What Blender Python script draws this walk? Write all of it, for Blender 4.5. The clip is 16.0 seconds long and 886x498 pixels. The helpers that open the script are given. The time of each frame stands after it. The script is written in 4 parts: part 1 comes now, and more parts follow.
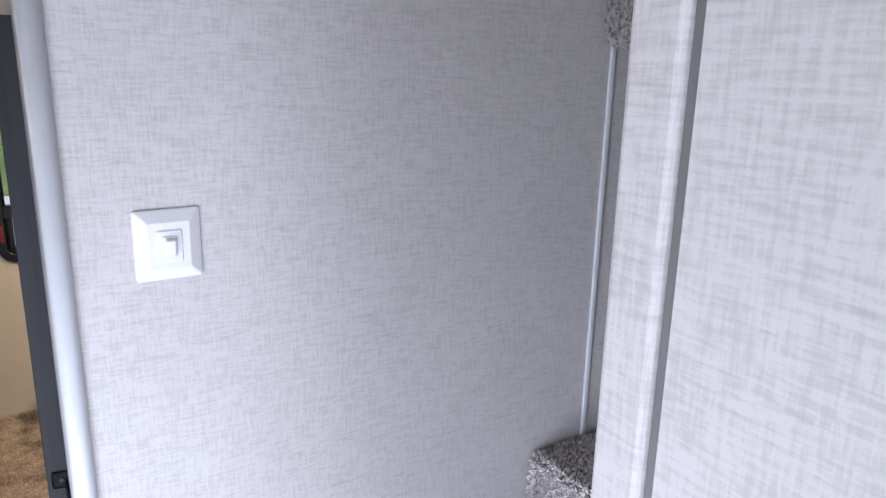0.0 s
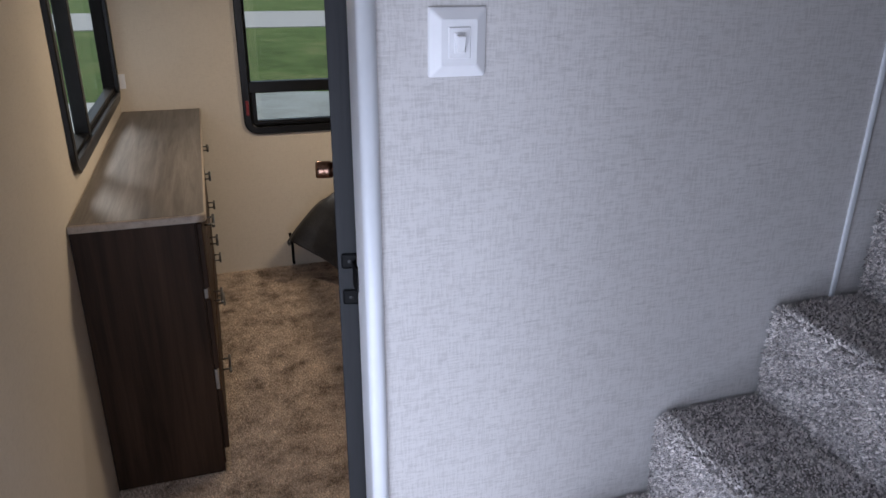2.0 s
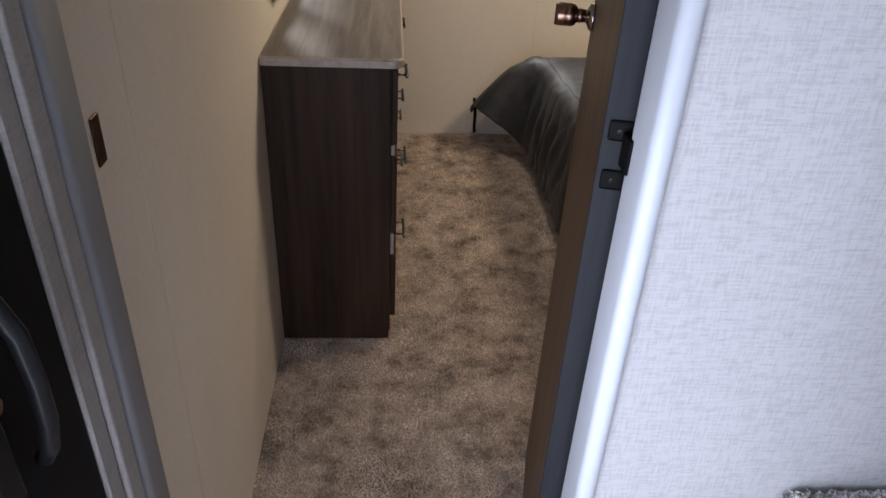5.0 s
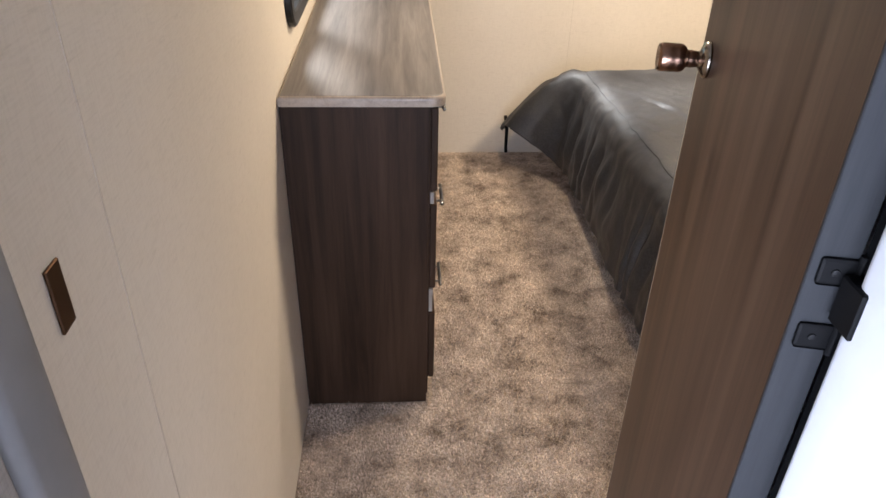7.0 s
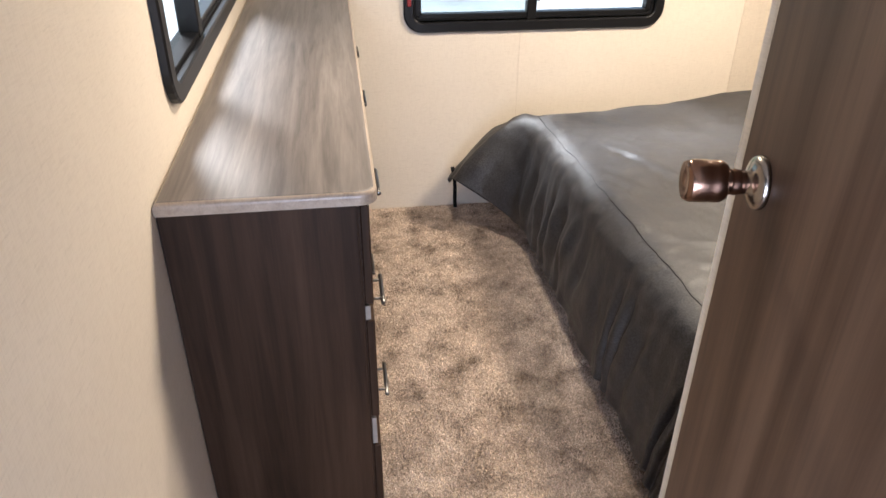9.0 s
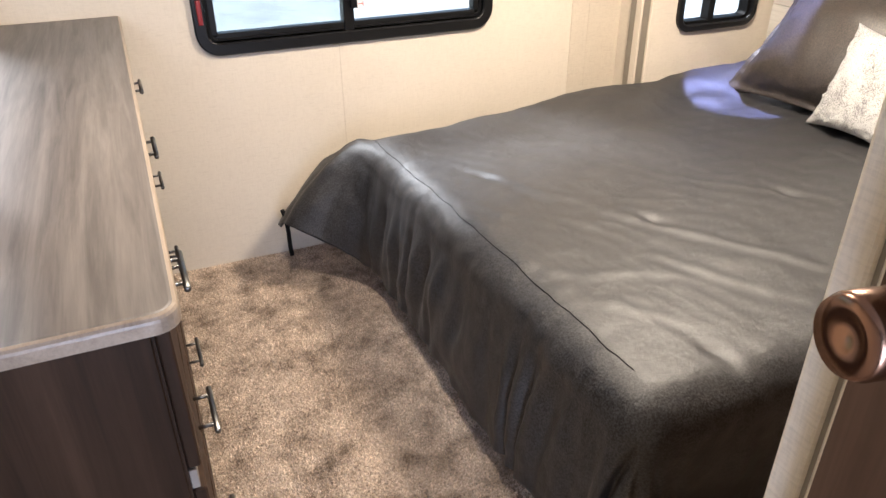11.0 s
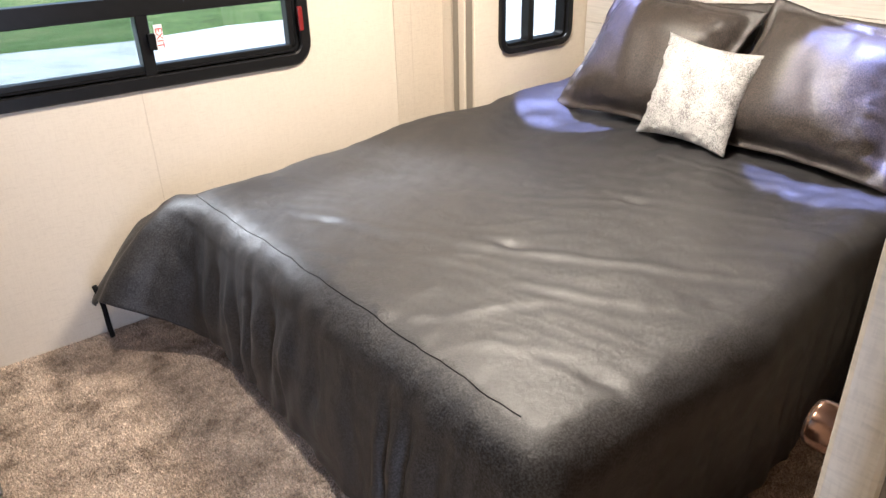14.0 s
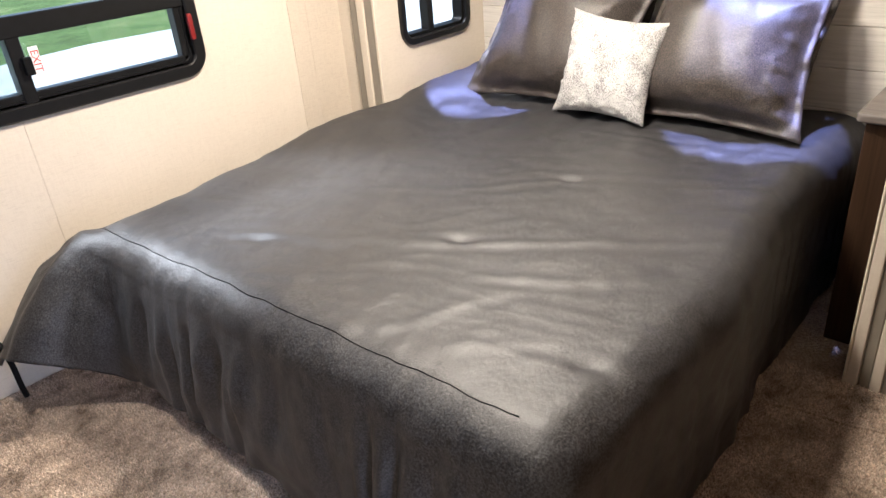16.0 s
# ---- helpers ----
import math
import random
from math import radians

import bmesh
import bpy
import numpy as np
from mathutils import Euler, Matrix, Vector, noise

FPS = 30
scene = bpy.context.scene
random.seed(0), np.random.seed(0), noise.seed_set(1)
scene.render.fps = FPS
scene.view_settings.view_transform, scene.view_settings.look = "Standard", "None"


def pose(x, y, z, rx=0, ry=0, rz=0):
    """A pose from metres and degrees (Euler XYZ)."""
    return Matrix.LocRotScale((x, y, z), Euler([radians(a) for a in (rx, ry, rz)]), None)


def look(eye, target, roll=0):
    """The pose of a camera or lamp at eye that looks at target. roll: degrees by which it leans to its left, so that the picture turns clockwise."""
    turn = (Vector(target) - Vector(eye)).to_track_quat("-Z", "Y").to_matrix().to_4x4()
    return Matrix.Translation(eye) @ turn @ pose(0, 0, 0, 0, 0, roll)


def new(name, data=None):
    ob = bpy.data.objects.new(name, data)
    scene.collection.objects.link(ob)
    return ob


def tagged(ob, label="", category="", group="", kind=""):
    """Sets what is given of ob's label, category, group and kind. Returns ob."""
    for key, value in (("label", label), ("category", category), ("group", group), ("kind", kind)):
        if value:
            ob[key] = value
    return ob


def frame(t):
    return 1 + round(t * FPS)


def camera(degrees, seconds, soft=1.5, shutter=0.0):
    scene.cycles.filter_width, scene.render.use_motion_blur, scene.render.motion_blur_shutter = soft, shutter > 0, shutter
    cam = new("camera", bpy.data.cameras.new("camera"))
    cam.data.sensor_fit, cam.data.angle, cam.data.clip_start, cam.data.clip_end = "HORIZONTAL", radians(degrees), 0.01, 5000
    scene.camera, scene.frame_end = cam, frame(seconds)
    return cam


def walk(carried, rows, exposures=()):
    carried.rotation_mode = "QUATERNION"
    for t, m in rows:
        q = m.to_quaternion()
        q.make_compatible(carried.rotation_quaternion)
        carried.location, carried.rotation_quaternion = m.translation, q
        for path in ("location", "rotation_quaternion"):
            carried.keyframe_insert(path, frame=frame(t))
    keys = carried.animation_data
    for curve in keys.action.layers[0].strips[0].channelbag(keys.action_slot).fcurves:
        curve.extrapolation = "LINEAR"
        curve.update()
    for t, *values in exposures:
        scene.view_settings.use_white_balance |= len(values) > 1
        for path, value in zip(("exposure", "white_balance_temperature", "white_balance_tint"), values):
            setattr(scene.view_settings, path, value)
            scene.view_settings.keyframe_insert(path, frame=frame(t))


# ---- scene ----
cam = camera(63.6, 16.0)
PATH = [
    (0, (0.546, 0.186, 1.775), (1.607, 1.803, 1.265), 1.4),
    (0.5, (0.486, 0.16, 1.721), (1.388, 1.864, 1.189), 0.2),
    (1, (0.458, 0.165, 1.691), (1.234, 1.905, 1.085), -0.3),
    (1.5, (0.43, 0.165, 1.664), (1.102, 1.923, 0.987), -0.3),
    (2, (0.405, 0.166, 1.635), (0.984, 1.932, 0.897), 0.4),
    (2.5, (0.38, 0.17, 1.614), (0.876, 1.937, 0.818), 1.1),
    (3, (0.365, 0.192, 1.582), (0.783, 1.957, 0.738), 3.0),
    (3.5, (0.365, 0.234, 1.558), (0.667, 1.997, 0.664), 2.9),
    (4, (0.337, 0.256, 1.533), (0.563, 2.001, 0.583), 3.5),
    (4.2, (0.347, 0.291, 1.522), (0.543, 2.015, 0.527), 3.4),
    (6.3, (0.257, 0.636, 1.499), (0.395, 2.325, 0.436), 3.0),
    (6.5, (0.254, 0.662, 1.497), (0.392, 2.36, 0.45), 2.9),
    (7, (0.254, 0.764, 1.499), (0.372, 2.458, 0.442), 1.5),
    (7.5, (0.257, 0.872, 1.505), (0.402, 2.566, 0.451), 0.3),
    (8, (0.275, 0.996, 1.513), (0.441, 2.715, 0.504), -0.7),
    (8.2, (0.283, 1.031, 1.511), (0.448, 2.758, 0.515), -1.3),
    (10.3, (0.331, 1.48, 1.433), (0.844, 3.114, 0.399), 1.6),
    (10.5, (0.33, 1.527, 1.434), (0.889, 3.145, 0.4), 0.1),
    (11, (0.368, 1.589, 1.385), (1.059, 3.19, 0.405), -0.5),
    (11.5, (0.414, 1.65, 1.428), (1.221, 3.187, 0.436), -1.3),
    (12, (0.398, 1.666, 1.378), (1.311, 3.164, 0.417), -2.8),
    (12.5, (0.397, 1.686, 1.378), (1.339, 3.157, 0.405), -3.5),
    (13, (0.404, 1.698, 1.347), (1.397, 3.153, 0.4), -2.5),
    (13.5, (0.423, 1.72, 1.311), (1.467, 3.161, 0.396), -2.1),
    (14, (0.448, 1.737, 1.313), (1.526, 3.166, 0.423), -1.6),
    (14.5, (0.433, 1.782, 1.305), (1.581, 3.18, 0.452), -1.5),
    (15, (0.43, 1.815, 1.303), (1.648, 3.135, 0.422), -2.0),
    (15.5, (0.425, 1.85, 1.304), (1.681, 3.116, 0.399), -3.2),
    (16, (0.409, 1.868, 1.297), (1.688, 3.102, 0.38), -5.0),
]
EXPOSURES = [(0, -0.14, 6400, 10), (0.5, -0.45, 6400, 10), (1.0, -0.66, 6300, 10), (1.5, -0.80, 6200, 10), (4.2, -0.82, 6050, 10), (6.3, 0.25, 6150, 10), (8.0, 0.85, 5850, 10), (10.3, 0.92, 5720, 10), (16.0, 1.0, 5450, 10)]
walk(cam, [(t, look(eye, target, roll)) for t, eye, target, roll in PATH], EXPOSURES)

# ---- world and light ----
world = bpy.data.worlds.new("world")
scene.world = world
world.use_nodes = True
wn = world.node_tree
sky = wn.nodes.new("ShaderNodeTexSky")
sky.sky_type = "NISHITA"
sky.sun_disc = False
sky.sun_elevation, sky.sun_rotation = radians(48), radians(200)
sky.air_density, sky.dust_density = 1.0, 2.5
wn.nodes["Background"].inputs[1].default_value = 0.15
wn.links.new(sky.outputs[0], wn.nodes["Background"].inputs[0])
sun_data = bpy.data.lights.new("sun", "SUN")
sun_data.energy, sun_data.angle, sun_data.color = 5.0, radians(15), (1.0, 0.95, 0.88)
sun = new("sun", sun_data)
sun.matrix_world = pose(0, 0, 30, 42, 0, 200)

COOL = (0.75, 0.81, 1.0)
WARM = (1.0, 0.80, 0.57)


def lamp(name, kind, place, energy, color, size=0.1, target=None, spot=60, blend=0.5):
    d = bpy.data.lights.new(name, kind)
    d.energy, d.color = energy, color
    if kind == "AREA":
        d.shape, d.size = "DISK", size
    else:
        d.shadow_soft_size = size
    if kind == "SPOT":
        d.spot_size, d.spot_blend = radians(spot), blend
    ob = new(name, d)
    ob.matrix_world = look(place, target) if target else pose(*place)
    return ob


def daylight(place, target, w, h, watts):
    d = bpy.data.lights.new("added_daylight", "AREA")
    d.shape, d.size, d.size_y, d.energy, d.color = "RECTANGLE", w, h, watts, COOL
    new("added_daylight", d).matrix_world = look(place, target)


daylight((0.385, -1.53, 0.85), (0.385, 0.0, 0.75), 0.70, 0.85, 33.0)   # unseen opening behind the walker, added to light the hall
daylight((-0.03, 0.285, 0.75), (1.0, 0.95, 0.55), 0.85, 1.3, 30.0)         # open entry doorway


# ---- materials ----
def mat(name, color, rough=0.6, metal=0.0, spec=0.5):
    m = bpy.data.materials.new(name)
    m.use_nodes = True
    b = m.node_tree.nodes["Principled BSDF"]
    b.inputs["Base Color"].default_value = (*color, 1)
    b.inputs["Roughness"].default_value = rough
    b.inputs["Metallic"].default_value = metal
    b.inputs["Specular IOR Level"].default_value = spec
    return m


def node(m, kind, **inputs):
    n = m.node_tree.nodes.new(kind)
    for k, v in inputs.items():
        n.inputs[k.replace("_", " ")].default_value = v
    return n


def link(m, a, b):
    m.node_tree.links.new(a, b)


def bsdf(m):
    return m.node_tree.nodes["Principled BSDF"]


def coords(m, scale=(1, 1, 1), kind="Object"):
    tc = m.node_tree.nodes.new("ShaderNodeTexCoord")
    mp = node(m, "ShaderNodeMapping", Scale=scale)
    link(m, tc.outputs[kind], mp.inputs[0])
    return mp.outputs[0]


def noise_tex(m, vec, scale, detail=4.0, rough=0.6, distort=0.0):
    n = node(m, "ShaderNodeTexNoise", Scale=scale, Detail=detail, Roughness=rough, Distortion=distort)
    link(m, vec, n.inputs["Vector"])
    return n.outputs["Fac"]


def ramp(m, fac, stops):
    r = m.node_tree.nodes.new("ShaderNodeValToRGB")
    e = r.color_ramp.elements
    while len(e) < len(stops):
        e.new(0.5)
    for k, (p, c) in zip(e, stops):
        k.position, k.color = p, (*c, 1)
    link(m, fac, r.inputs[0])
    return r.outputs[0]


def mix(m, a, b, fac, mode="MIX"):
    n = m.node_tree.nodes.new("ShaderNodeMixRGB")
    n.blend_type = mode
    for sock, v in ((n.inputs[0], fac), (n.inputs[1], a), (n.inputs[2], b)):
        if isinstance(v, (int, float)):
            sock.default_value = v
        elif isinstance(v, tuple):
            sock.default_value = (*v, 1)
        else:
            link(m, v, sock)
    return n.outputs[0]


def bump(m, height, strength=0.3, distance=0.002):
    b = node(m, "ShaderNodeBump", Strength=strength, Distance=distance)
    link(m, height, b.inputs["Height"])
    link(m, b.outputs[0], bsdf(m).inputs["Normal"])


def basecolor(m, c):
    link(m, c, bsdf(m).inputs["Base Color"])


def make_linen(name, light, dark, rough=0.75):
    """Woven-look wallboard: fine threads both ways with short slubs."""
    m = mat(name, light, rough)
    h = noise_tex(m, coords(m, (42, 42, 360)), 1.0, 4, 0.65)
    v = noise_tex(m, coords(m, (340, 340, 36)), 1.0, 4, 0.65)
    slub = noise_tex(m, coords(m, (26, 26, 230)), 1.0, 3, 0.6)
    big = noise_tex(m, coords(m, (1, 1, 1)), 2.2, 3)
    thread = mix(m, h, v, 0.48)
    mid = tuple(0.5 * (a + b) for a, b in zip(light, dark))
    c = ramp(m, thread, [(0.40, dark), (0.475, mid), (0.54, light)])
    c = mix(m, c, ramp(m, slub, [(0.30, tuple(0.8 * k for k in dark)), (0.40, light)]), 0.25)
    c = mix(m, c, ramp(m, big, [(0.3, (0.93, 0.93, 0.93)), (0.7, (1, 1, 1))]), 1.0, "MULTIPLY")
    basecolor(m, c)
    bump(m, thread, 0.25, 0.0012)
    return m


def make_wood(name, dark, mid, light, axis="z", rough=0.45, scale=1.0):
    m = mat(name, mid, rough)
    s = {"x": (1.2, 26, 26), "y": (26, 1.2, 26), "z": (26, 26, 1.2)}[axis]
    w = {"x": (0.5, 7, 7), "y": (7, 0.5, 7), "z": (7, 7, 0.5)}[axis]
    vec = coords(m, tuple(k * scale for k in s))
    grain = noise_tex(m, vec, 2.2, 6, 0.65, 0.6)
    broad = noise_tex(m, coords(m, tuple(k * scale for k in w)), 1.6, 4, 0.55, 1.5)
    fine = noise_tex(m, coords(m, tuple(k * 4 * scale for k in s)), 2.5, 3, 0.7)
    c = ramp(m, broad, [(0.30, dark), (0.5, mid), (0.68, light)])
    c = mix(m, c, ramp(m, grain, [(0.35, dark), (0.6, light)]), 0.4)
    c = mix(m, c, ramp(m, fine, [(0.3, (0.78, 0.78, 0.78)), (0.6, (1, 1, 1))]), 0.7, "MULTIPLY")
    basecolor(m, c)
    bump(m, grain, 0.12, 0.0008)
    return m


def make_carpet(name, dark, mid, light, patch=3.5, grain=150.0, contrast=0.6, tufts=None):
    m = mat(name, mid, 0.95, 0, 0.1)
    vec = coords(m)
    big = noise_tex(m, vec, patch, 8, 0.74, 0.0)
    pile = noise_tex(m, vec, grain, 3, 0.7)
    speck = noise_tex(m, vec, grain * 2.3, 2, 0.6)
    c = ramp(m, big, [(0.36, dark), (0.48, mid), (0.60, light)])
    c = mix(m, c, ramp(m, pile, [(0.36, (0.30, 0.28, 0.28)), (0.5, (0.95, 0.95, 0.95)), (0.64, (1.45, 1.42, 1.38))]), contrast, "MULTIPLY")
    c = mix(m, c, ramp(m, speck, [(0.36, (0.55, 0.55, 0.55)), (0.55, (1.05, 1.05, 1.05))]), 0.5, "MULTIPLY")
    if tufts:
        g = m.node_tree.nodes.new("ShaderNodeNewGeometry")
        c = mix(m, c, ramp(m, g.outputs["Random Per Island"], [(0.0, (tufts[0],) * 3), (0.5, (1, 1, 1)), (1.0, (tufts[1],) * 3)]), 1.0, "MULTIPLY")
    basecolor(m, c)
    bump(m, pile, 0.9, 0.008)
    bsdf(m).inputs["Sheen Weight"].default_value = 0.2
    return m


def make_metal(name, color, rough=0.25, brushed=0.0):
    m = mat(name, color, rough, 1.0)
    if brushed:
        n = noise_tex(m, coords(m, (20, 20, 600)), 1.0, 3)
        link(m, ramp(m, n, [(0.3, (rough * 0.7,) * 3), (0.7, (rough * 1.4,) * 3)]), bsdf(m).inputs["Roughness"])
    return m


def make_plain(name, color, rough=0.5, var=0.06, scale=30.0, metal=0.0):
    m = mat(name, color, rough, metal)
    n = noise_tex(m, coords(m), scale, 4)
    lo = tuple(c * (1 - var) for c in color)
    hi = tuple(min(1, c * (1 + var)) for c in color)
    basecolor(m, ramp(m, n, [(0.3, lo), (0.7, hi)]))
    bump(m, n, 0.05, 0.0005)
    return m


def make_satin(name, base, speck, rough=0.4, grain=420.0, spec=0.5):
    """Dark woven satin with a pale fleck in the weave."""
    m = mat(name, base, rough, 0.0, spec)
    bsdf(m).inputs["IOR"].default_value = 1.6
    vec = coords(m)
    f = noise_tex(m, vec, grain, 2, 0.6)
    w = noise_tex(m, coords(m, (700, 180, 300)), 1.0, 2, 0.6)
    g = noise_tex(m, vec, 9.0, 5, 0.65)
    c = ramp(m, f, [(0.40, base), (0.50, tuple(0.5 * (p + q) for p, q in zip(base, speck))), (0.62, speck)])
    c = mix(m, c, ramp(m, w, [(0.35, (0.6, 0.6, 0.6)), (0.65, (1.35, 1.32, 1.28))]), 0.8, "MULTIPLY")
    c = mix(m, c, ramp(m, g, [(0.3, (0.8, 0.8, 0.83)), (0.7, (1.15, 1.1, 1.05))]), 1.0, "MULTIPLY")
    basecolor(m, c)
    link(m, ramp(m, f, [(0.35, (rough * 0.9,) * 3), (0.65, (min(1, rough * 1.2),) * 3)]), bsdf(m).inputs["Roughness"])
    slub = noise_tex(m, vec, 55.0, 5, 0.7)
    b1 = node(m, "ShaderNodeBump", Strength=0.55, Distance=0.0032)
    link(m, slub, b1.inputs["Height"])
    b2 = node(m, "ShaderNodeBump", Strength=0.5, Distance=0.0012)
    link(m, mix(m, f, w, 0.5), b2.inputs["Height"])
    link(m, b1.outputs[0], b2.inputs["Normal"])
    link(m, b2.outputs[0], bsdf(m).inputs["Normal"])
    return m


LINEN = make_linen("linen_wallboard", (0.62, 0.60, 0.59), (0.47, 0.45, 0.44))
BEIGE = make_linen("beige_wallboard", (0.60, 0.535, 0.445), (0.545, 0.48, 0.395))
BEIGE_DARK = make_linen("beige_wallboard_darker", (0.53, 0.465, 0.38), (0.46, 0.40, 0.325))
EDGE_LINEN = make_linen("linen_edge_banding", (0.66, 0.60, 0.50), (0.54, 0.49, 0.41))
EDGE_GREY = make_wood("grey_door_edge", (0.018, 0.019, 0.021), (0.024, 0.025, 0.028), (0.032, 0.033, 0.036), "z", 0.6)
bsdf(EDGE_GREY).inputs["Specular IOR Level"].default_value = 0.2
DOOR_WOOD = make_wood("walnut_door_laminate", (0.032, 0.0165, 0.0098), (0.080, 0.046, 0.0285), (0.134, 0.083, 0.054), "z", 0.42, 0.55)
DRESSER_WOOD = make_wood("dark_walnut_laminate", (0.011, 0.0058, 0.0032), (0.029, 0.0158, 0.0092), (0.050, 0.028, 0.0165), "z", 0.5, 0.7)
bsdf(DRESSER_WOOD).inputs["Specular IOR Level"].default_value = 0.12
bsdf(DOOR_WOOD).inputs["Specular IOR Level"].default_value = 0.25
TOP_WOOD = make_wood("grey_oak_laminate", (0.060, 0.050, 0.045), (0.126, 0.110, 0.101), (0.205, 0.182, 0.165), "y", 0.48, 0.95)
# lighter, warmer copy of the top wood: lamplight on the edge as colour
TOP_EDGE_LIT = make_wood("lit_oak_edge", (0.21, 0.16, 0.115), (0.30, 0.235, 0.175), (0.37, 0.30, 0.23), "y", 0.4)
DRAWER_EDGE = make_plain("pale_drawer_edge", (0.25, 0.215, 0.18), 0.5)
CARPET = make_carpet("beige_carpet", (0.19, 0.142, 0.104), (0.35, 0.275, 0.210), (0.48, 0.395, 0.315), 4.5, 120, 0.7)
CARPET_PILE = make_carpet("beige_carpet_pile", (0.20, 0.150, 0.110), (0.54, 0.43, 0.34), (0.76, 0.63, 0.51), 9.0, 120, 0.3, (0.72, 1.22))
STAIR_PILE = make_carpet("grey_stair_pile", (0.58, 0.535, 0.515), (0.71, 0.66, 0.64), (0.81, 0.76, 0.74), 16.0, 125, 0.35, (0.42, 1.25))
STAIR_CARPET = make_carpet("grey_stair_carpet", (0.27, 0.25, 0.245), (0.33, 0.305, 0.30), (0.38, 0.355, 0.35), 9.0, 125, 1.0)
WHITE_TRIM = make_plain("white_trim", (0.72, 0.74, 0.78), 0.35, 0.02)
# grey that carries the shade of the left jamb and the stair groove
SHADED_TRIM = make_plain("shaded_trim", (0.17, 0.165, 0.165), 0.45, 0.05)
GREY_STRIP = make_plain("taupe_trim_strip", (0.22, 0.195, 0.16), 0.5, 0.05)
WHITE_PLASTIC = make_plain("white_plastic", (0.80, 0.80, 0.82), 0.35, 0.02)
BLACK_FRAME = make_plain("black_aluminium", (0.007, 0.007, 0.0075), 0.34, 0.2)
bsdf(BLACK_FRAME).inputs["Specular IOR Level"].default_value = 0.25
BLACK_MATTE = make_plain("black_painted_metal", (0.006, 0.006, 0.0065), 0.5, 0.2)
bsdf(BLACK_MATTE).inputs["Specular IOR Level"].default_value = 0.08
HANDLE_METAL = make_metal("gunmetal_pull", (0.16, 0.155, 0.15), 0.3)
COPPER = make_metal("antique_copper", (0.26, 0.155, 0.11), 0.22)
CHROME = make_metal("brushed_nickel", (0.34, 0.30, 0.26), 0.22)
CEILING = make_plain("ceiling_board", (0.56, 0.51, 0.45), 0.7, 0.04)
CROWN = make_wood("brown_crown", (0.03, 0.018, 0.012), (0.05, 0.03, 0.02), (0.07, 0.045, 0.03), "x", 0.5)
VALANCE = make_plain("brown_valance_fabric", (0.11, 0.075, 0.055), 0.85, 0.15, 200)
SHADE = make_linen("cream_shade_fabric", (0.62, 0.56, 0.44), (0.48, 0.42, 0.32))
COMFORTER = make_satin("charcoal_satin", (0.005, 0.0052, 0.006), (0.043, 0.0435, 0.048), 0.48, 250.0, 0.45)
SHAM = make_satin("charcoal_sham", (0.006, 0.0054, 0.0052), (0.066, 0.054, 0.046), 0.46, 330.0, 0.45)
SHEET = make_plain("pale_sheet", (0.55, 0.53, 0.55), 0.8, 0.05)
RED = make_plain("red_latch", (0.17, 0.007, 0.006), 0.4)
RED_INK = make_plain("red_ink", (0.45, 0.03, 0.03), 0.6)
LABEL_WHITE = make_plain("label_white", (0.78, 0.76, 0.74), 0.5, 0.02)
STRIKE = make_metal("brown_strike", (0.10, 0.055, 0.03), 0.4)
PLANK = make_wood("white_shiplap", (0.50, 0.47, 0.43), (0.60, 0.57, 0.53), (0.70, 0.67, 0.62), "y", 0.5, 0.6)

WHITE_PILLOW = mat("silver_fleck_fabric", (0.7, 0.69, 0.67), 0.8)
_v = coords(WHITE_PILLOW)
_f = noise_tex(WHITE_PILLOW, _v, 260.0, 3, 0.7)
_g = noise_tex(WHITE_PILLOW, _v, 14.0, 3)
_a = mix(WHITE_PILLOW, _f, _g, 0.35)
basecolor(WHITE_PILLOW, ramp(WHITE_PILLOW, _a, [(0.41, (0.12, 0.12, 0.125)), (0.47, (0.29, 0.285, 0.28)), (0.53, (0.43, 0.425, 0.42))]))
bump(WHITE_PILLOW, _f, 0.4, 0.001)

GLASS = bpy.data.materials.new("window_glass")
GLASS.use_nodes = True
_t = GLASS.node_tree
_t.nodes.remove(_t.nodes["Principled BSDF"])
_tr = _t.nodes.new("ShaderNodeBsdfTransparent")
_tr.inputs[0].default_value = (0.93, 0.96, 0.95, 1)
_gl = _t.nodes.new("ShaderNodeBsdfGlossy")
_gl.inputs["Roughness"].default_value = 0.02
_mx = _t.nodes.new("ShaderNodeMixShader")
_mx.inputs[0].default_value = 0.05
_t.links.new(_tr.outputs[0], _mx.inputs[1])
_t.links.new(_gl.outputs[0], _mx.inputs[2])
_t.links.new(_mx.outputs[0], _t.nodes["Material Output"].inputs[0])

SCREEN = bpy.data.materials.new("insect_screen")
SCREEN.use_nodes = True
_t = SCREEN.node_tree
_t.nodes.remove(_t.nodes["Principled BSDF"])
_tr = _t.nodes.new("ShaderNodeBsdfTransparent")
_tr.inputs[0].default_value = (0.80, 0.83, 0.83, 1)
_t.links.new(_tr.outputs[0], _t.nodes["Material Output"].inputs[0])

GLOW = mat("lamp_diffuser", (0.9, 0.85, 0.75), 0.4)
bsdf(GLOW).inputs["Emission Color"].default_value = (1.0, 0.80, 0.55, 1)
bsdf(GLOW).inputs["Emission Strength"].default_value = 12.0


# ---- mesh helpers ----
def part(name, bm, material, parent=None, label="", smooth=False):
    me = bpy.data.meshes.new(name)
    bm.to_mesh(me)
    bm.free()
    me.materials.append(material)
    if smooth:
        for p in me.polygons:
            p.use_smooth = True
    ob = new(name, me)
    if parent:
        ob.parent = parent
    if label:
        ob["label"] = label
    return ob


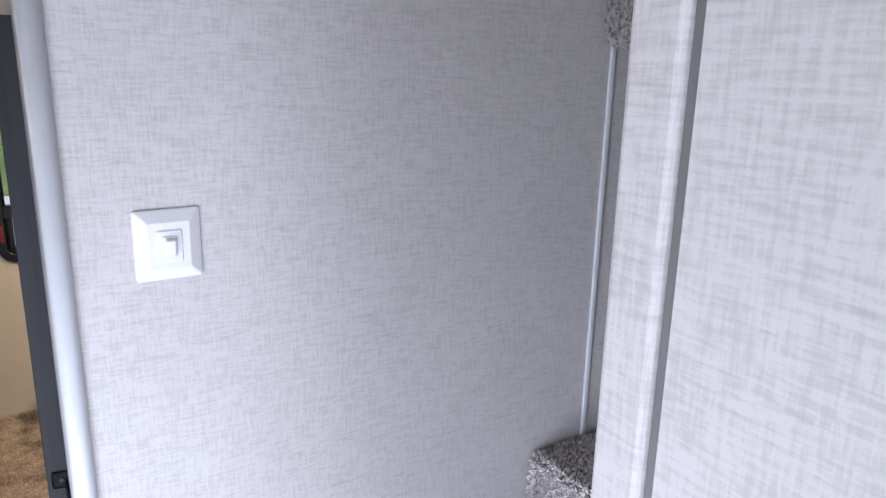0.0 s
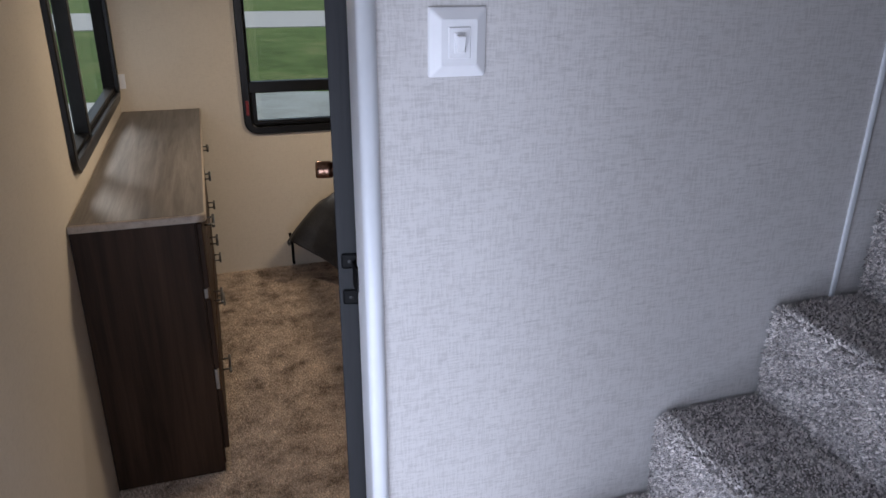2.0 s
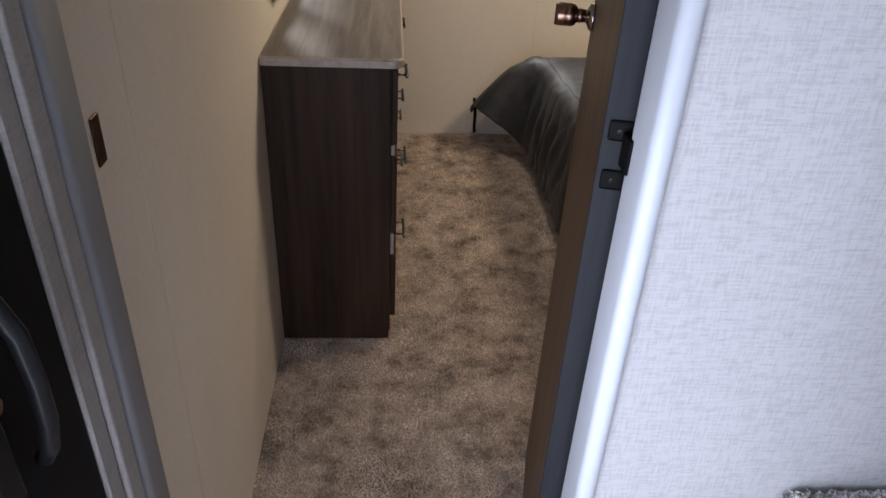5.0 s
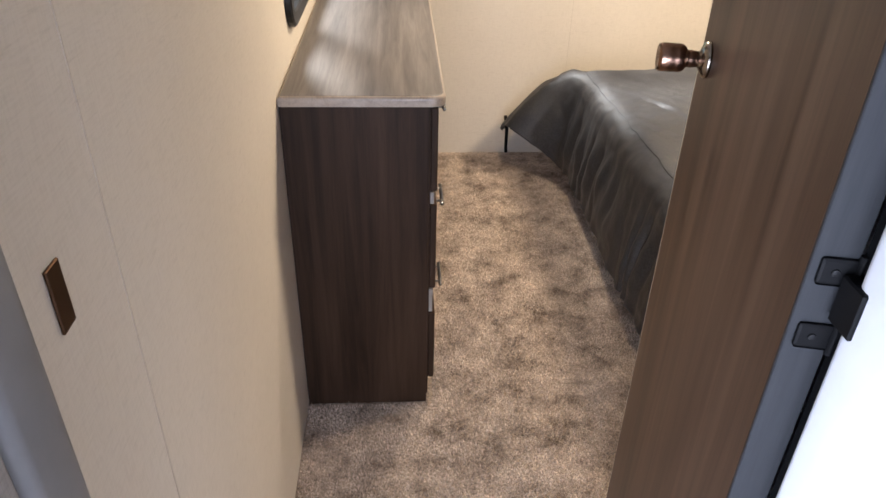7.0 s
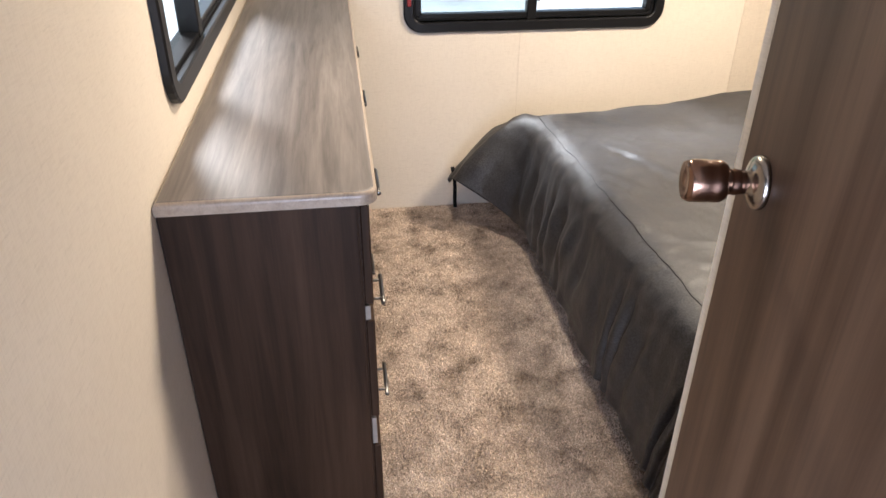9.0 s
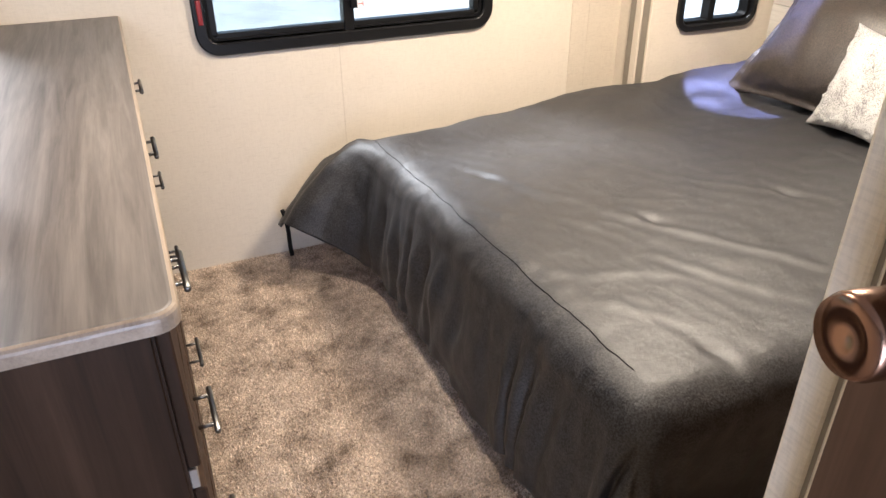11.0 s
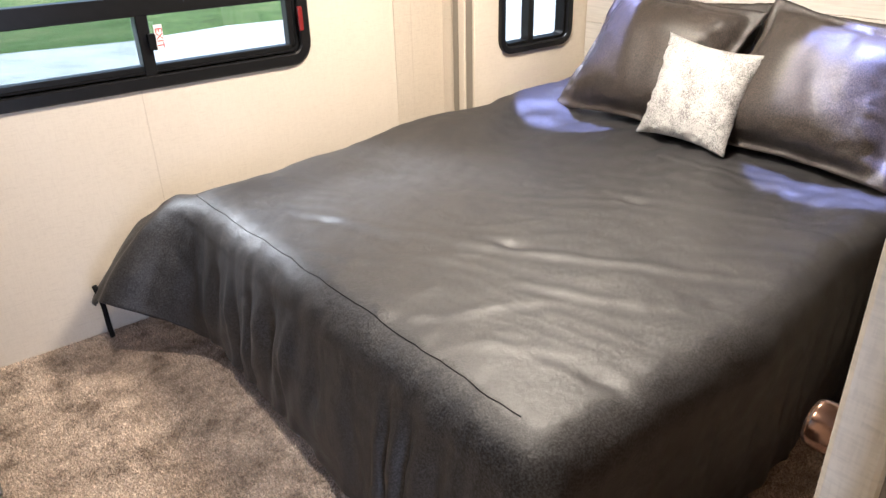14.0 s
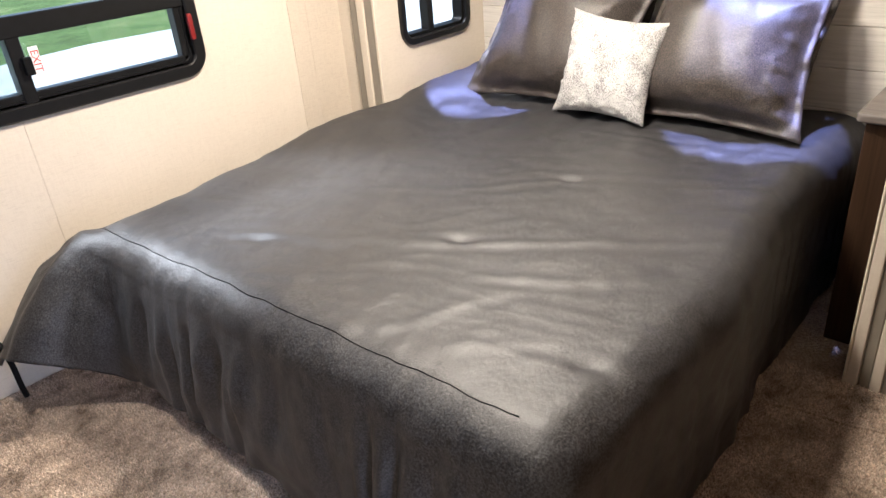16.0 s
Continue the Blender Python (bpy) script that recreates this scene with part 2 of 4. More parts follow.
def empty(name, m=None):
    ob = new(name)
    ob.empty_display_size = 0.05
    if m:
        ob.matrix_world = m
    return ob


def box(x0, x1, y0, y1, z0, z1, bev=0.0, seg=2, bm=None):
    b = bmesh.new()
    vs = [b.verts.new((x, y, z)) for x in (x0, x1) for y in (y0, y1) for z in (z0, z1)]
    for f in ((0, 1, 3, 2), (4, 6, 7, 5), (0, 4, 5, 1), (2, 3, 7, 6), (0, 2, 6, 4), (1, 5, 7, 3)):
        b.faces.new([vs[i] for i in f])
    bmesh.ops.recalc_face_normals(b, faces=b.faces)
    if bev:
        bmesh.ops.bevel(b, geom=list(b.edges), offset=bev, segments=seg, profile=0.5, affect="EDGES")
    return merge(bm, b)


def merge(bm, b):
    if bm is None:
        return b
    me = bpy.data.meshes.new("tmp")
    b.to_mesh(me)
    b.free()
    bm.from_mesh(me)
    bpy.data.meshes.remove(me)
    return bm


def lathe(profile, segs=24, bm=None, m=None):
    """Turn (radius, height) pairs round z."""
    b = bmesh.new()
    rings = []
    for r, z in profile:
        rings.append([b.verts.new((r * math.cos(2 * math.pi * k / segs), r * math.sin(2 * math.pi * k / segs), z)) for k in range(segs)])
    for a, c in zip(rings, rings[1:]):
        for k in range(segs):
            b.faces.new((a[k], a[(k + 1) % segs], c[(k + 1) % segs], c[k]))
    b.faces.new(rings[0][::-1])
    b.faces.new(rings[-1])
    if m:
        bmesh.ops.transform(b, matrix=m, verts=b.verts)
    return merge(bm, b)


def rod(p, q, r, segs=12, bm=None, round_ends=0.0):
    p, q = Vector(p), Vector(q)
    m = Matrix.Translation(p) @ (q - p).to_track_quat("Z", "Y").to_matrix().to_4x4()
    n = (q - p).length
    e = round_ends
    prof = [(r - e, 0), (r, e), (r, n - e), (r - e, n)] if e else [(r, 0), (r, n)]
    return lathe(prof, segs, bm, m)


def tube(pts, r, segs=8):
    """One continuous round tube along a line of points."""
    b = bmesh.new()
    pts = [Vector(p) for p in pts]
    rings = []
    for k, p in enumerate(pts):
        d = (pts[min(k + 1, len(pts) - 1)] - pts[max(k - 1, 0)]).normalized()
        s1 = d.cross(Vector((0.3, 0.2, 1.0))).normalized()
        s2 = d.cross(s1)
        rings.append([b.verts.new(p + r * (math.cos(2 * math.pi * j / segs) * s1 + math.sin(2 * math.pi * j / segs) * s2)) for j in range(segs)])
    for lo, hi in zip(rings, rings[1:]):
        for j in range(segs):
            b.faces.new((lo[j], lo[(j + 1) % segs], hi[(j + 1) % segs], hi[j]))
    b.faces.new(rings[0][::-1])
    b.faces.new(rings[-1])
    bmesh.ops.recalc_face_normals(b, faces=b.faces)
    return b


def extrude(points, z0, z1, bm=None, m=None):
    """Extrude a closed outline of (x, y) from z0 to z1."""
    b = bmesh.new()
    lo = [b.verts.new((x, y, z0)) for x, y in points]
    hi = [b.verts.new((x, y, z1)) for x, y in points]
    n = len(points)
    for k in range(n):
        b.faces.new((lo[k], lo[(k + 1) % n], hi[(k + 1) % n], hi[k]))
    b.faces.new(lo[::-1])
    b.faces.new(hi)
    bmesh.ops.recalc_face_normals(b, faces=b.faces)
    if m:
        bmesh.ops.transform(b, matrix=m, verts=b.verts)
    return merge(bm, b)


def rrect(x0, x1, z0, z1, r, n=6):
    out = []
    for cx, cz, a0 in ((x1 - r, z1 - r, 0), (x0 + r, z1 - r, 90), (x0 + r, z0 + r, 180), (x1 - r, z0 + r, 270)):
        for k in range(n + 1):
            a = radians(a0 + 90 * k / n)
            out.append((cx + r * math.cos(a), cz + r * math.sin(a)))
    return out


def ring_frame(outer, inner, y0, y1, lip=0.004):
    """A frame between two outlines in the xz plane, from y0 (room side) to y1, with a soft front edge."""
    b = bmesh.new()
    cx = sum(p[0] for p in outer) / len(outer)
    cz = sum(p[1] for p in outer) / len(outer)

    def shrink(pts, d):
        return [(x - d * (1 if x > cx else -1), z - d * (1 if z > cz else -1)) for x, z in pts]

    loops = [(outer, y1), (outer, y0 + lip), (shrink(outer, lip), y0), (shrink(inner, -lip), y0), (inner, y0 + lip), (inner, y1)]
    rows = [[b.verts.new((x, y, z)) for x, z in pts] for pts, y in loops]
    n = len(outer)
    for a, c in zip(rows, rows[1:] + rows[:1]):
        for k in range(n):
            b.faces.new((a[k], a[(k + 1) % n], c[(k + 1) % n], c[k]))
    bmesh.ops.recalc_face_normals(b, faces=b.faces)
    return b


def structure(name, bm, material, label, category):
    return tagged(part(name, bm, material), label, category, kind="structure")


def wall_x(x0, x1, y0, y1, z0, z1, holes=()):
    """A wall slab between x0 and x1 that runs along y, with holes (y0, y1, z0, z1)."""
    bm = None
    y = y0
    for a, b, c, d in sorted(holes):
        if a > y:
            bm = box(x0, x1, y, a, z0, z1, bm=bm)
        if c > z0:
            bm = box(x0, x1, a, b, z0, c, bm=bm)
        if d < z1:
            bm = box(x0, x1, a, b, d, z1, bm=bm)
        y = b
    if y < y1:
        bm = box(x0, x1, y, y1, z0, z1, bm=bm)
    return bm


def wall_y(y0, y1, x0, x1, z0, z1, holes=()):
    bm = None
    x = x0
    for a, b, c, d in sorted(holes):
        if a > x:
            bm = box(x, a, y0, y1, z0, z1, bm=bm)
        if c > z0:
            bm = box(a, b, y0, y1, z0, c, bm=bm)
        if d < z1:
            bm = box(a, b, y0, y1, d, z1, bm=bm)
        x = b
    if x < x1:
        bm = box(x, x1, y0, y1, z0, z1, bm=bm)
    return bm


# ---- plan ----
FAR, LEFT, HEAD, TOP = 4.09, -0.020, 2.86, 1.84   # far wall, dresser wall, headboard wall, ceiling
XR, SLIDE = 2.25, 3.87                          # wall beside the bed recess, far side of the recess
SW = 1.13                                       # hall face of the wall with the switch

# ---- ground outside ----
GRASS = mat("lawn", (0.06, 0.13, 0.03), 0.9, 0, 0.2)
_v = coords(GRASS)
_c = ramp(GRASS, noise_tex(GRASS, _v, 0.6, 6, 0.7), [(0.3, (0.07, 0.11, 0.03)), (0.5, (0.11, 0.18, 0.055)), (0.7, (0.21, 0.24, 0.10))])
basecolor(GRASS, mix(GRASS, _c, ramp(GRASS, noise_tex(GRASS, _v, 9.0, 5, 0.8), [(0.3, (0.45, 0.5, 0.4)), (0.65, (1.35, 1.3, 1.2))]), 0.8, "MULTIPLY"))
bump(GRASS, noise_tex(GRASS, _v, 14.0, 4, 0.8), 0.8, 0.08)
GRAVEL = mat("gravel", (0.36, 0.36, 0.35), 0.95, 0, 0.2)
_v = coords(GRAVEL)
_c = ramp(GRAVEL, noise_tex(GRAVEL, _v, 0.9, 6, 0.7), [(0.3, (0.40, 0.39, 0.38)), (0.6, (0.60, 0.60, 0.60))])
basecolor(GRAVEL, mix(GRAVEL, _c, ramp(GRAVEL, noise_tex(GRAVEL, _v, 25.0, 4, 0.8), [(0.3, (0.6, 0.6, 0.6)), (0.6, (1.15, 1.15, 1.15))]), 0.7, "MULTIPLY"))
ROADM = make_plain("pale_road", (0.42, 0.42, 0.43), 0.9, 0.1, 3.0)
G = -0.95
structure("ground", box(-400, 400, -400, 400, G - 0.2, G), GRASS, "green lawn that reaches to the horizon", "lawn")
yard = bmesh.new()
edge = [(-60, -40), (60, -40)]
for k in range(61):
    x = 60 - 2 * k
    edge.append((x, 15.9 + 0.5 * noise.noise((x * 0.35, 0.2, 0)) + 0.25 * noise.noise((x * 1.3, 4.0, 0))))
extrude(edge, G, G + 0.02, yard)
structure("gravel_yard", yard, GRAVEL, "pale grey gravel yard beside the lawn", "gravel")
structure("road", box(-200, 200, 33.5, 45.0, G, G + 0.03), ROADM, "pale concrete road across the lawn", "road")

# ---- floor, walls, ceilings ----
floor_bm = extrude([(-0.06, -1.5), (0.83, -1.5), (0.83, 0.33), (2.25, 0.33), (2.25, 1.19), (2.96, 1.19), (2.96, 4.15), (-0.06, 4.15)], -0.12, 0.0)
structure("floor", floor_bm, CARPET, "beige plush carpet with darker mottled patches", "carpet")
WIN = (0.617, 1.612, 0.83, 1.64)
SWIN = (2.375, 2.738, 0.76, 1.21)
structure("wall_far", wall_y(FAR, FAR + 0.06, -0.06, XR + 0.05, 0.0, TOP, [WIN]), BEIGE, "beige linen-look wall with a black-framed window", "wall")
structure("wall_slide_far", wall_y(SLIDE, SLIDE + 0.06, XR + 0.05, HEAD + 0.06, 0.0, TOP, [SWIN]), BEIGE, "beige far side wall of the bed recess with a small window", "wall")
structure("wall_right_far", box(XR, XR + 0.05, SLIDE, FAR, 0.0, TOP), BEIGE, "narrow beige return wall beside the bed recess", "wall")
LWIN = (2.585, 4.005, 1.04, 1.60)
ENTRY = (-0.15, 0.735, 0.02, 1.85)
structure("wall_left", wall_x(-0.06, LEFT, 1.02, 4.09, 0.0, TOP, [LWIN]), BEIGE, "beige wallboard behind the dresser with a window", "wall")
structure("wall_entry", wall_x(-0.06, LEFT, -1.5, 1.02, 0.0, 2.4, [ENTRY]), LINEN, "hall wall with the entry doorway open to daylight", "wall")
structure("wall_switch", wall_y(SW, SW + 0.06, 0.621, 2.2, 0.0, 2.4), LINEN, "light grey linen-look wall with a white switch", "wall")
structure("wall_over_door", box(0.0, 0.621, SW, SW + 0.06, 1.95, 2.4), LINEN, "linen-look wall above the bedroom doorway", "wall")
structure("wall_hall_right", box(0.78, 0.83, -1.5, 0.368, 0.0, 2.4), LINEN, "linen-look hall wall beside the stair", "wall")
structure("wall_stair_side", box(0.83, 2.2, 0.345, 0.395, 0.0, 2.4), LINEN, "linen-look wall on the open side of the stair", "wall")
# unseen opening made for the added hall lamp
HALL_GAP = (0.03, 0.74, 0.4, 1.3)
structure("wall_hall_back", wall_y(-1.56, -1.5, -0.06, 0.83, 0.0, 2.4, [HALL_GAP]), LINEN, "plain linen-look wall closing the hall, with an opening for added light", "wall")
structure("wall_stair_end", box(2.2, 2.25, 0.33, SW + 0.06, 0.0, 2.4), LINEN, "plain wall at the top of the stair", "wall")
structure("ceiling", box(-0.06, 3.0, SW + 0.06, 4.15, TOP, TOP + 0.06), CEILING, "pale bedroom ceiling board", "ceiling")
structure("ceiling_hall", box(-0.06, 2.25, -1.56, SW + 0.06, 2.4, 2.46), CEILING, "pale hall ceiling board", "ceiling")
structure("wall_head", box(HEAD, HEAD + 0.06, 1.9, SLIDE, 0.0, TOP), LINEN, "headboard wall faced with whitewashed planks", "wall")
structure("wall_slide_near", box(XR + 0.05, HEAD, 1.90, 1.96, 0.0, TOP), BEIGE, "beige side wall of the bed recess", "wall")
structure("wall_right", box(XR, XR + 0.05, 1.19, 2.17, 0.0, TOP), BEIGE, "beige wall beside the bed recess", "wall")
structure("wall_closet", box(0.782, 0.83, 1.19, 1.776, 0.0, TOP), LINEN, "linen-look closet wall behind the open door", "wall")
# unseen front, coloured dark so little light bounces onto the bed
structure("wall_closet_front", wall_y(1.77, 1.81, 0.832, XR, 0.0, TOP, [(0.86, 1.45, 0.03, 1.66)]), DOOR_WOOD, "unseen closet front facing the bed, made walnut-dark to cut bounced light", "wall")
structure("crown", box(0.0, XR, FAR - 0.022, FAR, TOP - 0.035, TOP, 0.004), CROWN, "dark brown crown strip under the ceiling", "trim")

# headboard planks
head_wall = bpy.data.objects["wall_head"]
plank_src = None
for k in range(14):
    z0 = 0.045 + k * 0.128
    if z0 + 0.125 > TOP:
        break
    if plank_src is None:
        b = box(-0.012, 0, 0, SLIDE - 0.004 - 1.97, 0, 0.1265, 0.0018, 1)
        plank_src = part("plank", b, PLANK, head_wall)
        plank_src.matrix_basis = pose(HEAD, 1.97, z0)
    else:
        o = bpy.data.objects.new("plank", plank_src.data)
        scene.collection.objects.link(o)
        o.parent = head_wall
        o.matrix_basis = pose(HEAD, 1.97, z0)

# darker pilaster and taupe strips on the far wall, beside the recess
structure("pilaster", box(2.017, XR, FAR - 0.003, FAR, 0.0, TOP - 0.036), BEIGE_DARK, "slightly darker beige panel beside the bed recess", "wall panel")
structure("trim", box(2.095, 2.110, FAR - 0.005, FAR - 0.003, 0.0, TOP - 0.036, 0.001, 1), BEIGE_DARK, "flat beige strip over a wallboard joint", "trim")
for a, b_, mt, d in ((3.968, 4.007, GREY_STRIP, 0.012), (3.930, 3.966, BEIGE, 0.018), (3.884, 3.928, GREY_STRIP, 0.012), (3.868, 3.882, BEIGE, 0.018)):
    structure("trim", box(XR - d, XR, a, b_, 0.0, TOP, 0.003), mt, "taupe and beige strips beside the bed recess", "trim")
structure("wall_seam", box(1.052, 1.0545, FAR - 0.001, FAR, 0.0, 0.785), BEIGE_DARK, "thin vertical wallboard joint under the window", "trim")
structure("wall_seam", box(LEFT, LEFT + 0.0008, 1.3615, 1.3635, 0.0, TOP), BEIGE_DARK, "thin vertical wallboard joint", "trim")
# strips at the near side of the recess
for a, b_, mt, d in ((2.012, 2.076, GREY_STRIP, 0.010), (2.078, 2.104, BEIGE, 0.016), (2.106, 2.132, GREY_STRIP, 0.010), (2.134, 2.162, BEIGE, 0.016), (2.1625, 2.170, SHADE, 0.018)):
    structure("trim", box(XR - d, XR, a, b_, 0.0, TOP, 0.003), mt, "taupe and beige strips beside the bed recess", "trim")


# hall corner strip beside the stair
structure("trim", box(0.776, 0.834, 0.374, 0.402, 0.0, 2.4, 0.003), LINEN, "linen corner strip beside the stair", "trim")
# grey fill paints the groove's shade
structure("trim", box(0.782, 0.80, 0.368, 0.374, 0.0, 2.4), SHADED_TRIM, "grey strip painting the shade of the groove beside the linen corner strip", "trim")
# closet corner strip
structure("trim", box(0.715, 0.832, 1.803, 1.826, 0.0, TOP, 0.003), EDGE_LINEN, "linen corner strip of the closet", "trim")
# taupe line stands in for the shadow in the groove
structure("trim", box(0.719, 0.80, 1.799, 1.803, 0.0, TOP), GREY_STRIP, "taupe line painting the groove's shade along the closet corner strip", "trim")
structure("trim", box(0.716, 0.80, 1.789, 1.799, 0.0, TOP, 0.002, 1), EDGE_LINEN, "second bead of the closet corner strip", "trim")
# white bead on the stair wall
structure("trim", box(1.509, 1.521, SW - 0.006, SW, 1.04, 2.4, 0.003), WHITE_TRIM, "white bead over a joint in the stair wall", "trim")


def rounded_jamb(name, x0, x1, y0, y1, h, material, label):
    pts = rrect(x0, x1, y0, y1, min(x1 - x0, y1 - y0) * 0.45, 6)
    ob = structure(name, extrude(pts, 0.0, h), material, label, "door jamb")
    for p in ob.data.polygons:
        p.use_smooth = len(p.vertices) == 4
    return ob


# black strip paints the dark of the open gap behind the jamb
structure("door_gap_shade", box(0.6085, 0.640, 1.192, 1.206, 0.0, 1.95), BLACK_MATTE, "black strip standing in for the shaded gap between the door and its white jamb", "trim")
rounded_jamb("jamb_right", 0.597, 0.625, 1.116, 1.192, 1.95, WHITE_TRIM, "rounded white jamb of the bedroom doorway")
# left jamb and strips: shade of the unlit side put into their colour
rounded_jamb("jamb_left", -0.022, 0.018, 1.078, 1.150, 1.95, SHADED_TRIM, "rounded jamb of the bedroom doorway, coloured grey for its shaded side")
SHADED_LINEN = make_linen("shaded_linen", (0.26, 0.235, 0.215), (0.20, 0.18, 0.165))
structure("trim", box(-0.022, 0.008, 1.010, 1.042, 0.0, 2.0, 0.002, 1), SHADED_LINEN, "linen strip beside the entry door, coloured taupe for shade", "trim")
structure("trim", box(-0.022, 0.014, 1.044, 1.077, 0.0, 2.0, 0.003), SHADED_LINEN, "linen strip beside the doorway jamb, coloured taupe for shade", "trim")

# strike plate
strike = part("strike_plate", box(LEFT, LEFT + 0.003, 1.233, 1.257, 1.127, 1.188, 0.001, 1), STRIKE)
tagged(strike, "dark brown metal strike plate on the door jamb wall", "strike plate")


# ---- windows ----
def window(name, m, w, h, border, bars, label, radius=0.07, latches=(), panes=()):
    """A black-framed window, built in x (width), y (outwards) and z from its lower corner."""
    win = empty(name, m)
    tagged(win, label, "window", kind="structure")
    fr = part("window_frame", ring_frame(rrect(0, w, 0, h, radius), rrect(border, w - border, border, h - border, max(radius - border, 0.02)), -0.018, 0.055), BLACK_FRAME, win, smooth=False)
    b2 = border + 0.012
    part("inner_frame", ring_frame(rrect(border - 0.002, w - border + 0.002, border - 0.002, h - border + 0.002, max(radius - border, 0.02)), rrect(b2, w - b2, b2, h - b2, 0.02), 0.0, 0.05, 0.002), BLACK_MATTE, win)
    for x0, x1, z0, z1, d in bars:
        part("bar", box(x0, x1, d, 0.045, z0, z1, 0.003, 1), BLACK_FRAME, win)
    for x0, x1, z0, z1 in panes:
        g = part("pane", box(x0, x1, 0.030, 0.033, z0, z1), GLASS, win)
        g.visible_shadow = False
    for x0, x1, z0, z1 in latches:
        part("latch", box(x0, x1, -0.028, -0.016, z0, z1, 0.003), RED, win, "red emergency latch")
    return win


W, H_ = 1.081, 0.88
far_win = window("window_1", pose(0.573, FAR, 0.785), W, H_, 0.040,
       [(0.03, W - 0.03, 0.218, 0.275, -0.006), (0.504, 0.542, 0.03, 0.228, -0.004),
        (0.05, W - 0.05, 0.05, 0.068, 0.004), (0.05, 0.072, 0.055, 0.225, 0.004), (W - 0.072, W - 0.05, 0.055, 0.225, 0.004)],
       "black-framed slider window with a bar across and two lower sashes", 0.075,
       [(0.014, 0.030, 0.105, 0.182), (W - 0.044, W - 0.028, 0.115, 0.195)],
       [(0.045, W - 0.045, 0.273, H_ - 0.045), (0.045, 0.506, 0.05, 0.222), (0.540, W - 0.045, 0.05, 0.222)])
lw, lh = 1.49, 0.62
window("window_2", pose(LEFT, 2.555, 1.01, 0, 0, 90), lw, lh, 0.042,
       [(0.430, 0.475, 0.03, lh - 0.03, -0.004), (0.475, lw - 0.045, 0.045, 0.065, 0.004)],
       "black-framed sliding window over the dresser", 0.075, (), [(0.04, 0.435, 0.04, lh - 0.04), (0.465, lw - 0.04, 0.04, lh - 0.04)])
sw_, sh_ = 0.40, 0.50
window("window_3", pose(2.355, SLIDE, 0.738), sw_, sh_, 0.026, [(0.160, 0.190, 0.02, sh_ - 0.02, -0.002)],
       "small black-framed window in the bed recess", 0.06, (), [(0.03, 0.165, 0.03, sh_ - 0.03), (0.185, sw_ - 0.03, 0.03, sh_ - 0.03)])

scr = part("screen", box(0.045, 0.506, 0.040, 0.041, 0.05, 0.222), SCREEN, far_win, "fine grey insect screen")
scr.visible_shadow = False

# exit label on the sash latch
latch = part("sash_latch", box(1.100, 1.124, FAR - 0.022, FAR - 0.0045, 0.901, 0.951, 0.003), BLACK_MATTE)
tagged(latch, "small black sash latch on the window bar", "latch")
card = empty("exit_sign", pose(1.124, FAR - 0.012, 0.895))
tagged(card, "small white sticker reading EXIT in red letters", "sign")
part("card", box(0, 0.026, 0, 0.0015, 0, 0.080), LABEL_WHITE, card)
tx = bpy.data.curves.new("letters", "FONT")
tx.body, tx.size, tx.align_x, tx.align_y, tx.extrude = "EXIT", 0.030, "CENTER", "CENTER", 0.0003
tob = new("letters_curve", tx)
tob.matrix_world = Matrix.Identity(4)
bpy.context.view_layer.update()
tme = bpy.data.meshes.new_from_object(tob.evaluated_get(bpy.context.evaluated_depsgraph_get()))
bpy.data.objects.remove(tob)
tme.materials.clear()
tme.materials.append(RED_INK)
letters = new("letters", tme)
letters.parent = card
letters.matrix_basis = pose(0.013, -0.0008, 0.040, 90, 90, 0)


# ---- blinds ----
def blind(m, w, label):
    b = empty("window_blind", m)
    tagged(b, label, "blind", "window blinds")
    part("valance", box(0, w, -0.085, -0.004, 0.105, 0.185, 0.006), VALANCE, b)
    fold = [(-0.074 + 0.007 * (k % 2), 0.045 + k * 0.00375) for k in range(17)]
    v = extrude(fold + [(-0.010, 0.105), (-0.010, 0.045)], 0.006, w - 0.006, None, Matrix(((0, 0, 1, 0), (1, 0, 0, 0), (0, 1, 0, 0), (0, 0, 0, 1))))
    part("shade", v, SHADE, b, "pleated cream shade")
    part("bottom_rail", box(0.02, w - 0.02, -0.066, -0.02, 0.0, 0.022, 0.004), GREY_STRIP, b)
    part("rail", box(0.008, w - 0.008, -0.072, -0.014, 0.022, 0.045, 0.004), CROWN, b)


blind(pose(0.523, FAR, 1.517), 1.18, "brown valance with a rolled cream shade over the window")
blind(pose(LEFT, 2.50, 1.600, 0, 0, 90), 1.56, "brown valance with a rolled cream shade over the dresser window")

# small white outlet in the corner
outlet = empty("wall_outlet", pose(-0.012, FAR, 1.052))
tagged(outlet, "small white outlet plate beside the corner of the wall", "outlet")
part("plate", box(0, 0.034, -0.006, 0, 0, 0.072, 0.002), WHITE_PLASTIC, outlet)
for z0 in (0.014, 0.042):
    part("socket", box(0.010, 0.024, -0.0075, -0.0055, z0, z0 + 0.016, 0.0008, 1), WHITE_PLASTIC, outlet)


# ---- bedroom door ----
ANG = 12.5
hinge_m = pose(0.573, 1.215, 0.0, 0, 0, -ANG)
DW, DT, DH = 0.585, 0.034, 1.815   # the leaf runs along local y
door = empty("door_1", hinge_m)
tagged(door, "open walnut-laminate bedroom door with a copper knob", "door", kind="structure")
part("leaf", box(0.0, DT, 0.004, DW, 0.03, DH), DOOR_WOOD, door)
part("hinge_edge", box(-0.0004, DT + 0.0004, -0.002, 0.0035, 0.03, DH, 0.001, 1), EDGE_GREY, door, "dark grey edge banding")
